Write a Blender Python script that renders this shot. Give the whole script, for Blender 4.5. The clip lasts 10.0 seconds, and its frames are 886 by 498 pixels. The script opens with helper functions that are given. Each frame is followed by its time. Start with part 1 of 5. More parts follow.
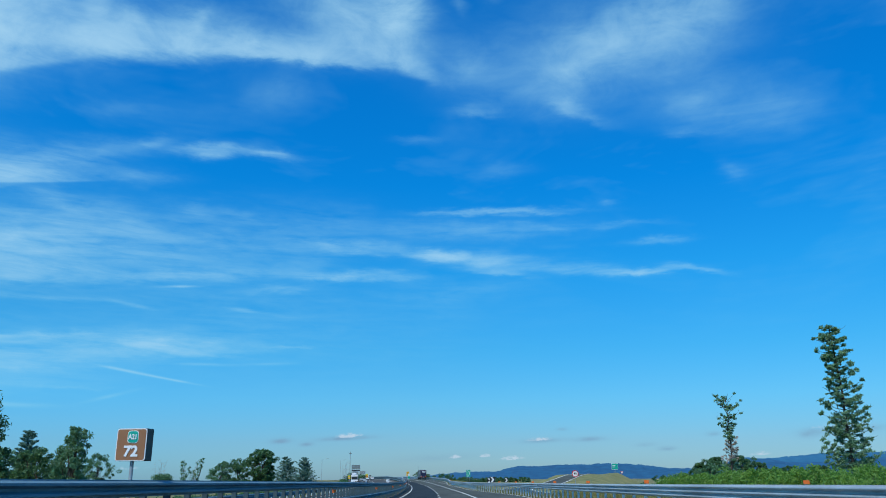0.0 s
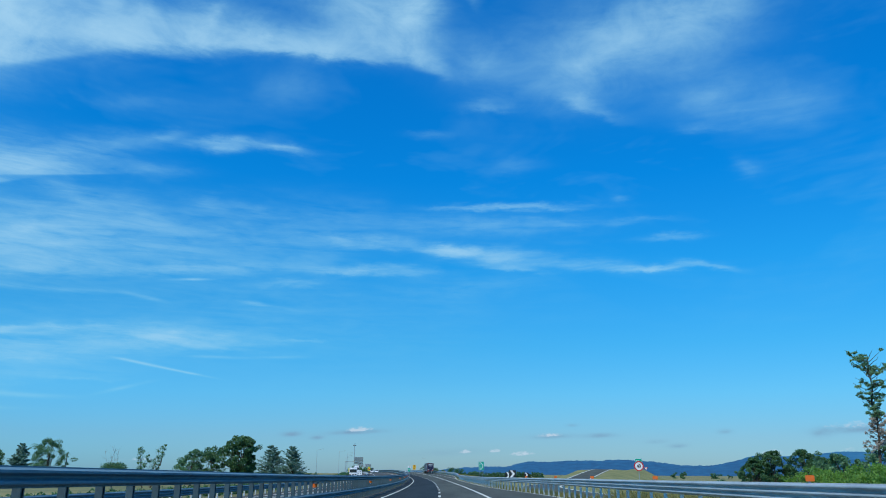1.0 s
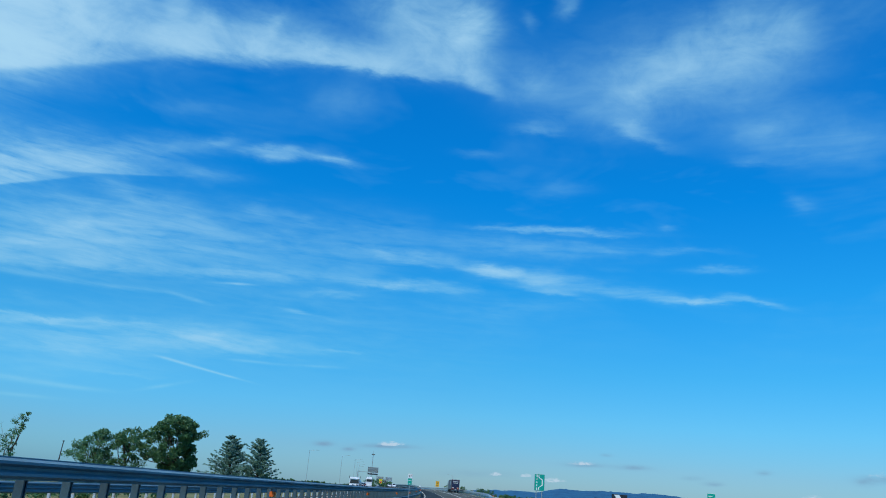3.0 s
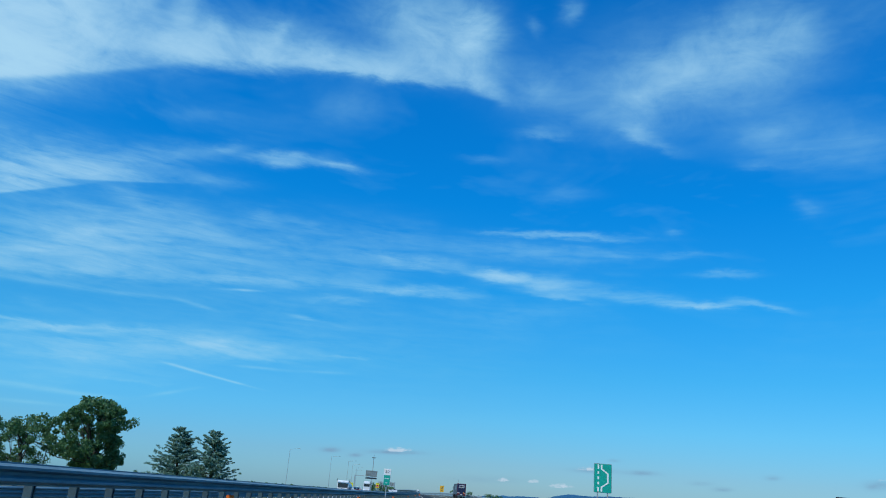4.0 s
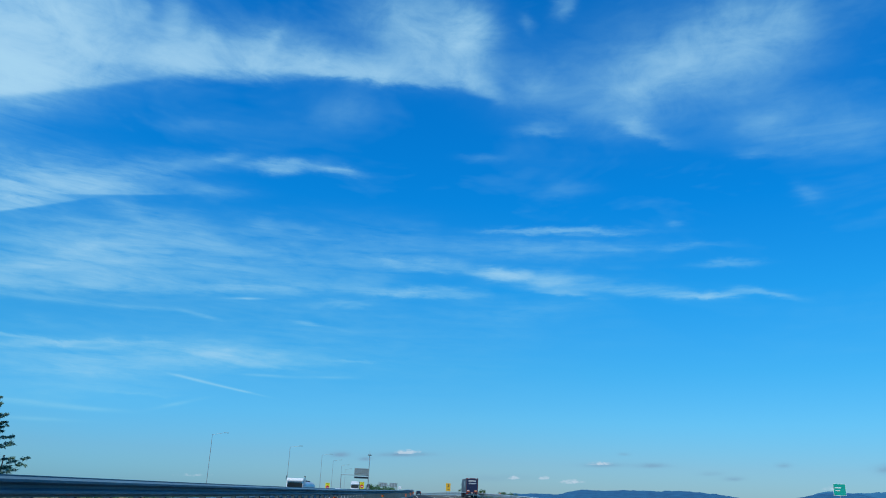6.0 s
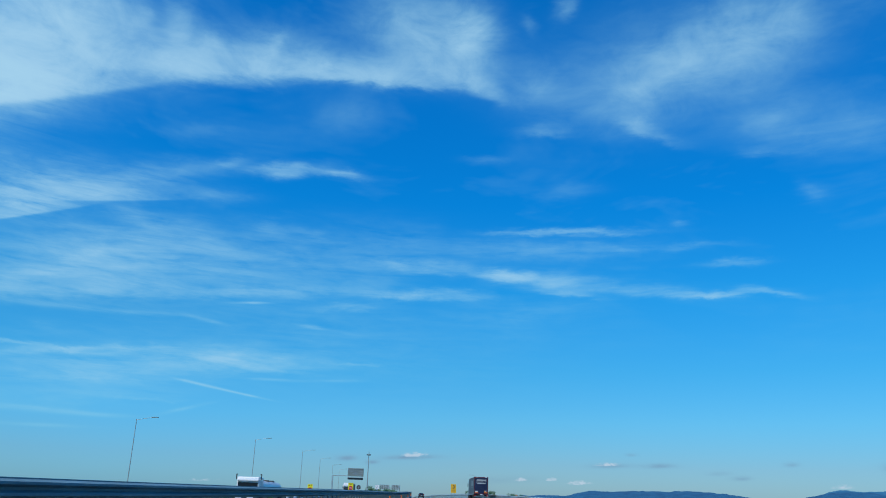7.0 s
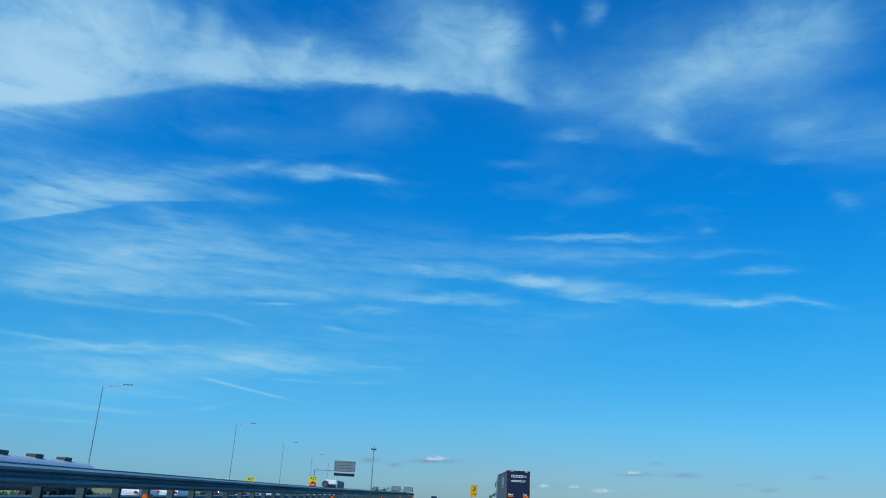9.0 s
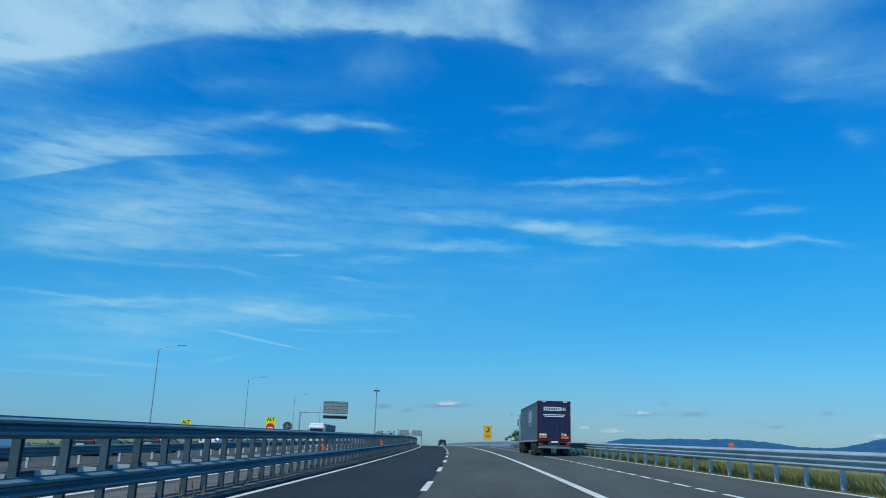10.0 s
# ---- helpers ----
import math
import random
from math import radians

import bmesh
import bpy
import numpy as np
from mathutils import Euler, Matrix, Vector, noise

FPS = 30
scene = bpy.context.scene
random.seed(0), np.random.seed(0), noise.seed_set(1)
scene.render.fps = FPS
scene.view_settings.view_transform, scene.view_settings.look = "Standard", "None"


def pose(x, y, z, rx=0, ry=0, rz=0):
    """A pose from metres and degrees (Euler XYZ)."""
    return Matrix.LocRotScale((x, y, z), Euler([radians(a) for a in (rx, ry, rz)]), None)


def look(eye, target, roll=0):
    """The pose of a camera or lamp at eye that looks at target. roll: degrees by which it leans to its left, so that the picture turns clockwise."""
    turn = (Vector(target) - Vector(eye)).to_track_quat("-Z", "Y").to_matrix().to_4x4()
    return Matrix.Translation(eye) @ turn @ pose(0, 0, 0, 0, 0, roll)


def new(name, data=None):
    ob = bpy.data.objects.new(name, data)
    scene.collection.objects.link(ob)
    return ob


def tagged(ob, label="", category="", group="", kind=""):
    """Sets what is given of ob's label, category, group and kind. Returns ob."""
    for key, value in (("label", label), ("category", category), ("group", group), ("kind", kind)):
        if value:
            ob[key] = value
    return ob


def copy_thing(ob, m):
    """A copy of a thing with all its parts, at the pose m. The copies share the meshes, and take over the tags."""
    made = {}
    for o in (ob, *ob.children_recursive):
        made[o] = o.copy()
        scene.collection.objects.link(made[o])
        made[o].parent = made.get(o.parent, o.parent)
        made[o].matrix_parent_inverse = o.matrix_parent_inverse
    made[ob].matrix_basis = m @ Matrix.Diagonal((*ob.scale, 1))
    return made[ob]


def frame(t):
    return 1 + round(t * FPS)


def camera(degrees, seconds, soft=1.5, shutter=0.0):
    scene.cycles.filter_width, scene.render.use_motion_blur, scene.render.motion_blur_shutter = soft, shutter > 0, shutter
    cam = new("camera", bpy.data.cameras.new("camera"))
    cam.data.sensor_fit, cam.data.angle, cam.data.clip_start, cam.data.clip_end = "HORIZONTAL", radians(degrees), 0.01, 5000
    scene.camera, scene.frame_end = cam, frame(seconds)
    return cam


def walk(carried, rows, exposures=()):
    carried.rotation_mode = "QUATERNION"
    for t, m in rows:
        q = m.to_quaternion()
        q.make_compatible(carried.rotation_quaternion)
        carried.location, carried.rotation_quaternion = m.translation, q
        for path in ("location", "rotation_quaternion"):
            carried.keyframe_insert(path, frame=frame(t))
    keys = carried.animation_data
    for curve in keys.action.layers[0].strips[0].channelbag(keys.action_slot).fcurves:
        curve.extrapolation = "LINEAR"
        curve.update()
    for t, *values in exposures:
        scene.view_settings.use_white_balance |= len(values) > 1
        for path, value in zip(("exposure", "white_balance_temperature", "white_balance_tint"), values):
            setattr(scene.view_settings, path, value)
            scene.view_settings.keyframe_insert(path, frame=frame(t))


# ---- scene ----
# ---------------------------------------------------------------- the road's line and levels
SPAN = 293.7


def path_x(y):
    """x of the car's line at y metres along the road: a long left-hand bend."""
    u = y / SPAN
    if u < 0:
        return 6.8 * u - 24.1 * u * u
    if u <= 1:
        return 6.8 * u - 24.11 * u ** 2 + 14.85 * u ** 3 - 7.03 * u ** 4
    d = y - SPAN
    return -9.49 - 0.0852 * d - 0.00022 * d * d


def path_slope(y):
    return (path_x(y + 0.5) - path_x(y - 0.5))


def smooth(a, b, x):
    k = min(max((x - a) / (b - a), 0.0), 1.0)
    return k * k * (3 - 2 * k)


def road_z(y):
    """Height of the carriageway: a slight dip, then a rise to a crest."""
    u = min(max(y / SPAN, -0.3), 1.0)
    z = -2.224 * u * (1 - u)
    d = max(y - SPAN, 0.0)
    z += 0.0090 * d if d < 60 else 0.54 + 0.0090 * (d - 60) - 0.0000375 * (d - 60) ** 2
    if d > 260:
        z = 0.54 + 0.0090 * 200 - 0.0000375 * 200 ** 2 - 0.006 * (d - 260)
    return max(z, -6.0)


def at(y, off, up=0.0):
    """A point: y along the road, off metres to the right of the lane line, up above the road."""
    s = path_slope(y)
    n = math.sqrt(1 + s * s)
    bank = 0.034 * smooth(150, 290, y) * max(off, 0.0)
    return Vector((path_x(y) - 0.7 + off / n, y - off * s / n, road_z(y) + bank + up))


def heading(y):
    return math.degrees(math.atan2(-path_slope(y), 1.0))


# ---------------------------------------------------------------- camera
cam = camera(59.5, 10.0, soft=1.0)
PATH = [
    (0.0, 0.000, 0.000, 1.340, -0.00, 16.48, 0.29),
    (0.5, 0.282, 15.302, 1.234, -0.23, 16.84, 0.17),
    (1.0, 0.453, 30.530, 1.140, 0.70, 16.11, -0.37),
    (1.5, 0.524, 45.686, 1.056, 1.05, 17.13, -3.18),
    (2.0, 0.504, 60.772, 0.984, 1.70, 16.58, -3.38),
    (2.5, 0.398, 75.788, 0.923, 2.30, 16.86, -4.20),
    (2.7, 0.330, 81.770, 0.900, 2.56, 17.38, -4.55),
    (3.8, -0.230, 114.520, 0.820, 3.23, 17.37, -4.27),
    (4.0, -0.366, 120.435, 0.806, 3.26, 17.74, -4.38),
    (4.5, -0.757, 135.188, 0.789, 3.45, 17.61, -3.16),
    (5.0, -1.210, 149.880, 0.784, 3.97, 17.59, -3.53),
    (5.5, -1.725, 164.511, 0.789, 3.92, 17.68, -2.61),
    (7.0, -3.647, 208.055, 0.873, 4.58, 17.88, -1.74),
    (7.5, -4.420, 222.459, 0.923, 5.04, 18.01, -1.40),
    (8.0, -5.265, 236.809, 0.984, 5.50, 17.79, -2.29),
    (8.5, -6.187, 251.108, 1.056, 5.64, 18.28, -2.86),
    (9.0, -7.194, 265.357, 1.140, 6.11, 18.10, -3.05),
    (9.5, -8.291, 279.556, 1.234, 6.70, 14.77, -3.07),
    (10.0, -9.487, 293.708, 1.340, 7.02, 14.19, -1.88),
]
walk(cam, [(t, pose(x, y, z, 90 + p, r, w)) for t, x, y, z, w, p, r in PATH],
     [(0.0, 0.0), (5.5, 0.0), (7.0, -0.07), (9.0, -0.07), (10.0, -0.08)])

# ---------------------------------------------------------------- sky, sun
SUN_AZ, SUN_EL = -148.0, 52.0
world = bpy.data.worlds.new("sky")
scene.world = world
world.use_nodes = True
wn, wl = world.node_tree.nodes, world.node_tree.links
wn.clear()


def w_node(kind):
    return wn.new(kind)


def w_mix(blend="MIX"):
    n = wn.new("ShaderNodeMix")
    n.data_type, n.blend_type = "RGBA", blend
    return n


def w_math(op, a, b=None, clamp=False):
    n = wn.new("ShaderNodeMath")
    n.operation, n.use_clamp = op, clamp
    for i, v in enumerate((a, b)):
        if v is None:
            continue
        if isinstance(v, (int, float)):
            n.inputs[i].default_value = v
        else:
            wl.new(v, n.inputs[i])
    return n.outputs[0]


def w_ramp(src, stops):
    n = wn.new("ShaderNodeValToRGB")
    els = n.color_ramp.elements
    while len(els) < len(stops):
        els.new(0.5)
    for e, (p, c) in zip(els, stops):
        e.position, e.color = p, (*c, 1)
    wl.new(src, n.inputs[0])
    return n.outputs[0]


sky = w_node("ShaderNodeTexSky")
sky.sky_type, sky.sun_disc = "NISHITA", False
sky.sun_elevation, sky.sun_rotation = radians(SUN_EL), radians(SUN_AZ)
sky.air_density, sky.dust_density, sky.ozone_density = 1.0, 0.3, 2.0
tex = w_node("ShaderNodeTexCoord")
sep = w_node("ShaderNodeSeparateXYZ")
wl.new(tex.outputs["Generated"], sep.inputs[0])
# azimuth (degrees, right positive) and elevation (degrees) of a direction
az = w_math("MULTIPLY", w_math("ARCTAN2", sep.outputs[0], sep.outputs[1]), 57.29578)
el = w_math("MULTIPLY", w_math("ARCSINE", sep.outputs[2]), 57.29578)
tint = w_ramp(w_math("DIVIDE", el, 45.0, True), [
    (0.0, (0.245, 0.42, 0.67)), (0.055, (0.235, 0.45, 0.69)), (0.12, (0.185, 0.55, 0.805)), (0.2, (0.118, 0.60, 0.885)), (0.33, (0.05, 0.665, 1.06)), (0.47, (0.010, 0.66, 1.20)), (0.67, (0.005, 0.665, 1.30))])
clear = w_mix("MULTIPLY")
clear.inputs[0].default_value = 1.0
wl.new(sky.outputs[0], clear.inputs[6])
wl.new(tint, clear.inputs[7])
# the low sky is clearer away from the hills, where the haze lies
mul = w_mix("MULTIPLY")
wl.new(w_math("MULTIPLY", w_math("DIVIDE", w_math("SUBTRACT", -3.0, az), 25.0, True), w_math("SUBTRACT", 1.0, w_math("DIVIDE", el, 12.0, True))), mul.inputs[0])
wl.new(clear.outputs[2], mul.inputs[6])
mul.inputs[7].default_value = (0.82, 1.12, 1.26, 1)

# cirrus: streaky noise, drawn out sideways, gathered into banks
comb = w_node("ShaderNodeCombineXYZ")
wl.new(az, comb.inputs[0])
wl.new(el, comb.inputs[1])


def w_noise(scale_x, scale_y, turn, detail, rough, distort, seed):
    m = w_node("ShaderNodeMapping")
    m.inputs["Rotation"].default_value = (0, 0, radians(turn))
    m.inputs["Scale"].default_value = (scale_x, scale_y, 1)
    m.inputs["Location"].default_value = (seed, seed * 0.7, seed * 1.3)
    wl.new(comb.outputs[0], m.inputs[0])
    n = w_node("ShaderNodeTexNoise")
    n.inputs["Scale"].default_value = 1.0
    n.inputs["Detail"].default_value = detail
    n.inputs["Roughness"].default_value = rough
    n.inputs["Distortion"].default_value = distort
    wl.new(m.outputs[0], n.inputs[0])
    return n.outputs[0]


warp_a = w_math("MULTIPLY", w_math("SUBTRACT", w_noise(0.18, 0.55, 8, 5, 0.6, 0, 3.1), 0.5), 2.6)
warp_b = w_math("MULTIPLY", w_math("SUBTRACT", w_noise(0.30, 0.9, 6, 5, 0.62, 0.3, 8.7), 0.5), 1.3)
az_w, el_w = w_math("ADD", az, warp_a), w_math("ADD", el, warp_b)
streak = w_noise(0.11, 0.95, 3, 7, 0.60, 0.6, 11.0)
fibre = w_noise(0.22, 0.38, 25, 8, 0.62, 0.45, 21.0)
fine = w_noise(0.36, 1.7, 12, 6, 0.6, 0.5, 33.0)
high = w_math("DIVIDE", w_math("SUBTRACT", el, 21.0), 6.0, True)
covers = {"cirrus": None, "white": None, "grey": None}


def bank(a, e, wa, we, turn=0.0, amount=1.0, below=1.0, sort="cirrus", straight=False):
    """A bank of cloud round azimuth a and elevation e, wa and we degrees in half width; below < 1 cuts its lower edge sharp."""
    if sort == "white":
        we, amount = we * 0.72, amount * 0.85
    c, s = math.cos(radians(turn)), math.sin(radians(turn))
    da, de = w_math("SUBTRACT", az if straight else az_w, a), w_math("SUBTRACT", el if straight else el_w, e)
    u = w_math("ADD", w_math("MULTIPLY", da, c / wa), w_math("MULTIPLY", de, s / wa))
    v = w_math("ADD", w_math("MULTIPLY", da, -s / we), w_math("MULTIPLY", de, c / we))
    if below < 1:
        v = w_math("MINIMUM", v, w_math("MULTIPLY", v, 1 / below))
    r2 = w_math("ADD", w_math("MULTIPLY", u, u), w_math("MULTIPLY", v, v))
    g = w_math("MULTIPLY", w_math("EXPONENT", w_math("MULTIPLY", r2, -1.0)), amount)
    covers[sort] = g if covers[sort] is None else w_math("ADD", covers[sort], g)


bank(-38.4, 26.23, 6.31, 4.41, 21, 2.04, 0.62)
bank(-36.8, 24.27, 6.78, 1.63, 20, 1.41, 0.16, straight=True)
bank(-38.0, 24.09, 4.27, 0.77, 19, 0.57, 0.30, straight=True)
bank(-34.0, 30.45, 3.43, 2.88, 13, 0.68, 1.00)
bank(-26.8, 28.60, 4.09, 2.01, 10, 1.20, 0.38)
bank(-19.8, 29.58, 4.20, 1.92, 5, 1.20, 0.36)
bank(-13.2, 29.90, 4.17, 1.01, 2, 1.08, 0.40)
bank(-8.1, 29.78, 2.96, 0.67, 1, 0.57, 0.50)
bank(-30.1, 31.32, 1.00, 0.77, 91, 0.32, 1.00)
bank(-27.0, 31.54, 1.75, 1.05, 98, 0.50, 1.00)
bank(-19.7, 31.49, 0.99, 0.62, 60, 0.43, 1.00)
bank(-24.5, 30.71, 1.13, 0.86, 159, 0.32, 1.00)
bank(-15.7, 30.53, 1.25, 0.96, 1, 0.40, 1.00)
bank(-8.1, 34.17, 4.13, 2.20, 0, 0.57, 1.00)
bank(-6.8, 31.03, 5.12, 2.30, -1, 0.73, 0.50)
bank(-3.5, 33.21, 2.12, 1.92, -64, 1.02, 1.00)
bank(-3.0, 29.87, 2.24, 0.72, -18, 0.61, 0.50)
bank(-2.0, 29.07, 1.28, 0.38, -9, 0.40, 0.50, straight=True)
bank(4.5, 34.95, 0.92, 0.62, 44, 0.30, 1.00)
bank(1.6, 34.00, 0.73, 0.43, -43, 0.15, 1.00)
bank(14.0, 30.49, 8.51, 3.16, 2, 0.32, 1.00)
bank(12.4, 30.26, 3.21, 1.53, 19, 0.40, 1.00)
bank(17.7, 31.01, 4.53, 2.30, 4, 0.33, 1.00)
bank(19.3, 32.11, 3.13, 2.20, -7, 0.33, 1.00)
bank(22.2, 32.33, 1.74, 1.25, -67, 0.22, 1.00)
bank(7.5, 27.58, 5.60, 2.40, -5, 0.25, 0.55)
bank(11.4, 28.96, 1.39, 0.77, 5, 0.25, 1.00)
bank(11.0, 25.91, 2.23, 0.62, -21, 0.37, 0.50)
bank(9.8, 26.66, 1.19, 0.57, -13, 0.25, 1.00)
bank(2.7, 26.47, 1.74, 0.48, 0, 0.32, 0.60)
bank(2.2, 29.63, 2.09, 1.05, 3, 0.28, 1.00)
bank(20.0, 25.95, 1.75, 0.62, -0, 0.18, 1.00)
bank(20.7, 25.72, 3.11, 1.44, -12, 0.14, 1.00)
bank(21.4, 24.42, 4.89, 1.25, -7, 0.14, 0.70)
bank(19.0, 23.80, 1.74, 0.29, 175, 0.12, 1.00)
bank(25.4, 24.64, 2.56, 1.92, -16, 0.12, 1.00)
bank(-34.1, 19.44, 4.87, 1.63, 5, 0.50, 0.50)
bank(-30.1, 18.94, 4.16, 1.15, 10, 0.57, 0.08, straight=True)
bank(-35.7, 17.72, 2.56, 1.15, 12, 0.73, 0.50)
bank(-34.8, 17.11, 3.24, 1.05, 20, 0.68, 0.10, straight=True)
bank(-37.2, 17.96, 2.37, 0.96, 4, 0.25, 1.00)
bank(-26.9, 21.30, 5.13, 0.72, 15, 0.28, 1.00)
bank(-22.0, 22.77, 1.32, 0.38, 13, 0.25, 1.00)
bank(-17.7, 22.84, 2.53, 0.38, 9, 0.61, 1.00)
bank(-16.8, 23.33, 0.69, 0.19, 9, 0.32, 1.00, straight=True)
bank(-13.4, 22.90, 1.80, 0.29, -0, 0.57, 1.00)
bank(-18.1, 22.41, 0.97, 0.19, 2, 0.25, 1.00, straight=True)
bank(-22.5, 20.47, 2.40, 0.48, 3, 0.19, 1.00)
bank(-28.7, 19.81, 1.03, 0.86, 5, 0.17, 1.00)
bank(-13.0, 27.27, 2.46, 1.25, -173, 0.12, 1.00)
bank(-24.2, 24.88, 2.24, 0.48, 7, 0.09, 1.00)
bank(-31.1, 13.92, 6.45, 2.59, 6, 0.53, 0.65)
bank(-26.6, 16.21, 9.14, 1.72, 6, 0.17, 1.00)
bank(-32.3, 14.21, 4.55, 0.43, 27, 0.25, 1.00)
bank(-29.3, 12.92, 3.87, 0.43, 12, 0.28, 1.00)
bank(-19.7, 13.75, 6.14, 0.48, 6, 0.40, 0.80)
bank(-20.3, 15.24, 5.81, 1.82, 3, 0.25, 1.00)
bank(-35.1, 12.06, 2.04, 0.77, 6, 0.28, 0.60)
bank(-28.0, 17.94, 2.13, 0.67, -8, 0.25, 0.70)
bank(-23.0, 17.34, 2.45, 0.67, -10, 0.19, 1.00)
bank(-18.6, 18.47, 1.74, 0.48, -6, 0.22, 1.00)
bank(-15.1, 18.16, 2.19, 0.43, -10, 0.19, 1.00)
bank(-16.5, 16.79, 3.12, 0.96, -9, 0.14, 1.00)
bank(-11.3, 15.73, 3.14, 1.44, -7, 0.14, 1.00)
bank(-32.6, 11.50, 2.45, 0.19, 1, 0.28, 1.00, straight=True)
bank(-26.7, 11.65, 3.49, 0.17, 3, 0.25, 1.00, straight=True)
bank(-22.2, 11.57, 1.27, 0.12, -8, 0.30, 1.00, straight=True)
bank(-19.2, 13.07, 1.27, 0.08, 5, 0.53, 1.00, straight=True)
bank(-14.6, 11.65, 0.94, 0.14, -4, 0.61, 1.00, straight=True)
bank(-12.1, 11.39, 0.96, 0.14, -7, 0.14, 1.00, straight=True)
bank(-9.7, 17.75, 4.72, 1.63, -3, 0.15, 1.00)
bank(1.5, 17.82, 7.76, 0.77, -3, 0.15, 1.00)
bank(-6.9, 16.42, 3.44, 0.43, -3, 0.46, 0.80)
bank(-6.5, 14.34, 4.25, 0.38, 1, 0.57, 0.80)
bank(-12.0, 13.26, 2.28, 0.24, 4, 0.28, 1.00)
bank(-0.3, 15.90, 2.55, 0.48, -8, 0.82, 0.70)
bank(3.3, 15.44, 3.06, 0.62, -4, 0.57, 0.70)
bank(4.0, 14.64, 2.47, 0.29, -6, 0.46, 0.70)
bank(-0.9, 16.24, 0.79, 0.24, -10, 0.32, 1.00)
bank(9.9, 14.77, 3.64, 0.53, -5, 0.40, 0.70)
bank(15.0, 14.30, 2.76, 0.22, -0, 0.66, 0.80)
bank(19.1, 14.08, 1.64, 0.19, -12, 0.33, 1.00)
bank(2.0, 13.30, 4.18, 0.57, 4, 0.14, 1.00)
bank(1.2, 19.06, 2.75, 0.19, -2, 0.40, 1.00)
bank(5.9, 19.03, 4.22, 0.24, -2, 0.50, 0.80)
bank(5.6, 18.85, 1.15, 0.14, -2, 0.25, 1.00, straight=True)
bank(3.3, 17.82, 5.79, 0.53, 1, 0.18, 1.00)
bank(8.9, 17.67, 1.13, 0.24, -10, 0.18, 1.00)
bank(12.9, 19.31, 0.55, 0.19, 4, 0.14, 1.00)
bank(13.3, 17.70, 2.51, 0.19, 0, 0.15, 1.00)
bank(16.2, 16.28, 1.90, 0.22, 0, 0.25, 1.00)
bank(4.8, 22.16, 1.97, 0.57, 1, 0.10, 1.00)
bank(-1.9, 24.41, 1.64, 0.24, 0, 0.12, 1.00)
bank(21.8, 20.67, 0.77, 0.53, -49, 0.14, 1.00)
bank(22.6, 20.37, 0.81, 0.57, -8, 0.07, 1.00)
bank(-33.3, 8.74, 3.16, 0.19, -3, 0.40, 1.00)
bank(-25.7, 8.24, 9.71, 1.15, 5, 0.50, 0.60)
bank(-29.7, 8.77, 5.74, 0.19, 7, 0.37, 1.00)
bank(-20.0, 8.91, 4.57, 0.53, 2, 0.43, 0.70)
bank(-17.3, 8.46, 4.29, 0.29, 4, 0.25, 1.00)
bank(-10.9, 9.16, 1.86, 0.12, 3, 0.25, 1.00)
bank(-29.5, 7.07, 6.16, 0.48, 4, 0.40, 1.00)
bank(-22.2, 7.13, 1.68, 0.09, -9, 0.68, 1.00, straight=True)
bank(-19.3, 6.65, 1.66, 0.07, -9, 0.61, 1.00, straight=True)
bank(-17.0, 7.74, 1.52, 0.10, 1, 0.43, 1.00, straight=True)
bank(-12.8, 7.89, 1.83, 0.10, 3, 0.17, 1.00, straight=True)
bank(-29.5, 5.98, 5.95, 0.67, 4, 0.25, 1.00)
bank(-25.9, 5.84, 2.77, 0.14, -0, 0.17, 1.00)
bank(-32.9, 4.76, 2.76, 0.19, -0, 0.30, 1.00, straight=True)
bank(-28.6, 4.65, 2.33, 0.14, -0, 0.28, 1.00, straight=True)
bank(-22.9, 5.41, 1.43, 0.12, 16, 0.28, 1.00, straight=True)
bank(-31.5, 3.77, 2.21, 0.12, 1, 0.22, 1.00, straight=True)
bank(-35.5, 3.72, 1.36, 0.14, 4, 0.18, 1.00)
bank(-19.0, 11.35, 10.19, 3.16, -1, 0.09, 1.00)
bank(-9.3, 10.40, 12.05, 3.35, 1, 0.08, 1.00)
bank(-31.6, 9.83, 3.06, 0.38, 4, 0.12, 1.00)
bank(-7.0, 2.75, 1.75, 0.17, 3, 1.00, 0.80, "grey", True)
bank(-6.7, 2.91, 0.83, 0.29, 3, 1.50, 0.40, "white", True)
bank(-11.5, 2.56, 0.62, 0.19, 3, 1.10, 0.80, "grey", True)
bank(-9.7, 2.34, 0.42, 0.15, 3, 0.90, 0.80, "grey", True)
bank(7.1, 2.53, 1.33, 0.17, 2, 0.70, 0.80, "grey", True)
bank(6.9, 2.60, 0.75, 0.23, 2, 1.30, 0.40, "white", True)
bank(10.4, 2.58, 1.00, 0.17, 2, 0.80, 0.80, "grey", True)
bank(0.8, 1.43, 0.42, 0.27, 2, 1.30, 0.40, "white", True)
bank(3.0, 1.49, 0.38, 0.23, 2, 1.20, 0.40, "white", True)
bank(4.9, 1.30, 0.75, 0.27, 2, 1.40, 0.40, "white", True)
bank(15.6, 1.88, 0.58, 0.15, 2, 0.70, 0.80, "grey", True)
bank(14.3, 2.16, 0.67, 0.15, 2, 0.40, 0.80, "grey", True)
bank(18.8, 2.81, 0.46, 0.17, 2, 0.60, 0.80, "grey", True)
bank(21.6, 1.43, 0.75, 0.30, 2, 0.70, 0.40, "white", True)
bank(24.7, 2.63, 0.58, 0.29, 2, 0.60, 0.80, "grey", True)
bank(8.6, 3.31, 0.38, 0.12, 2, 0.50, 0.80, "grey", True)
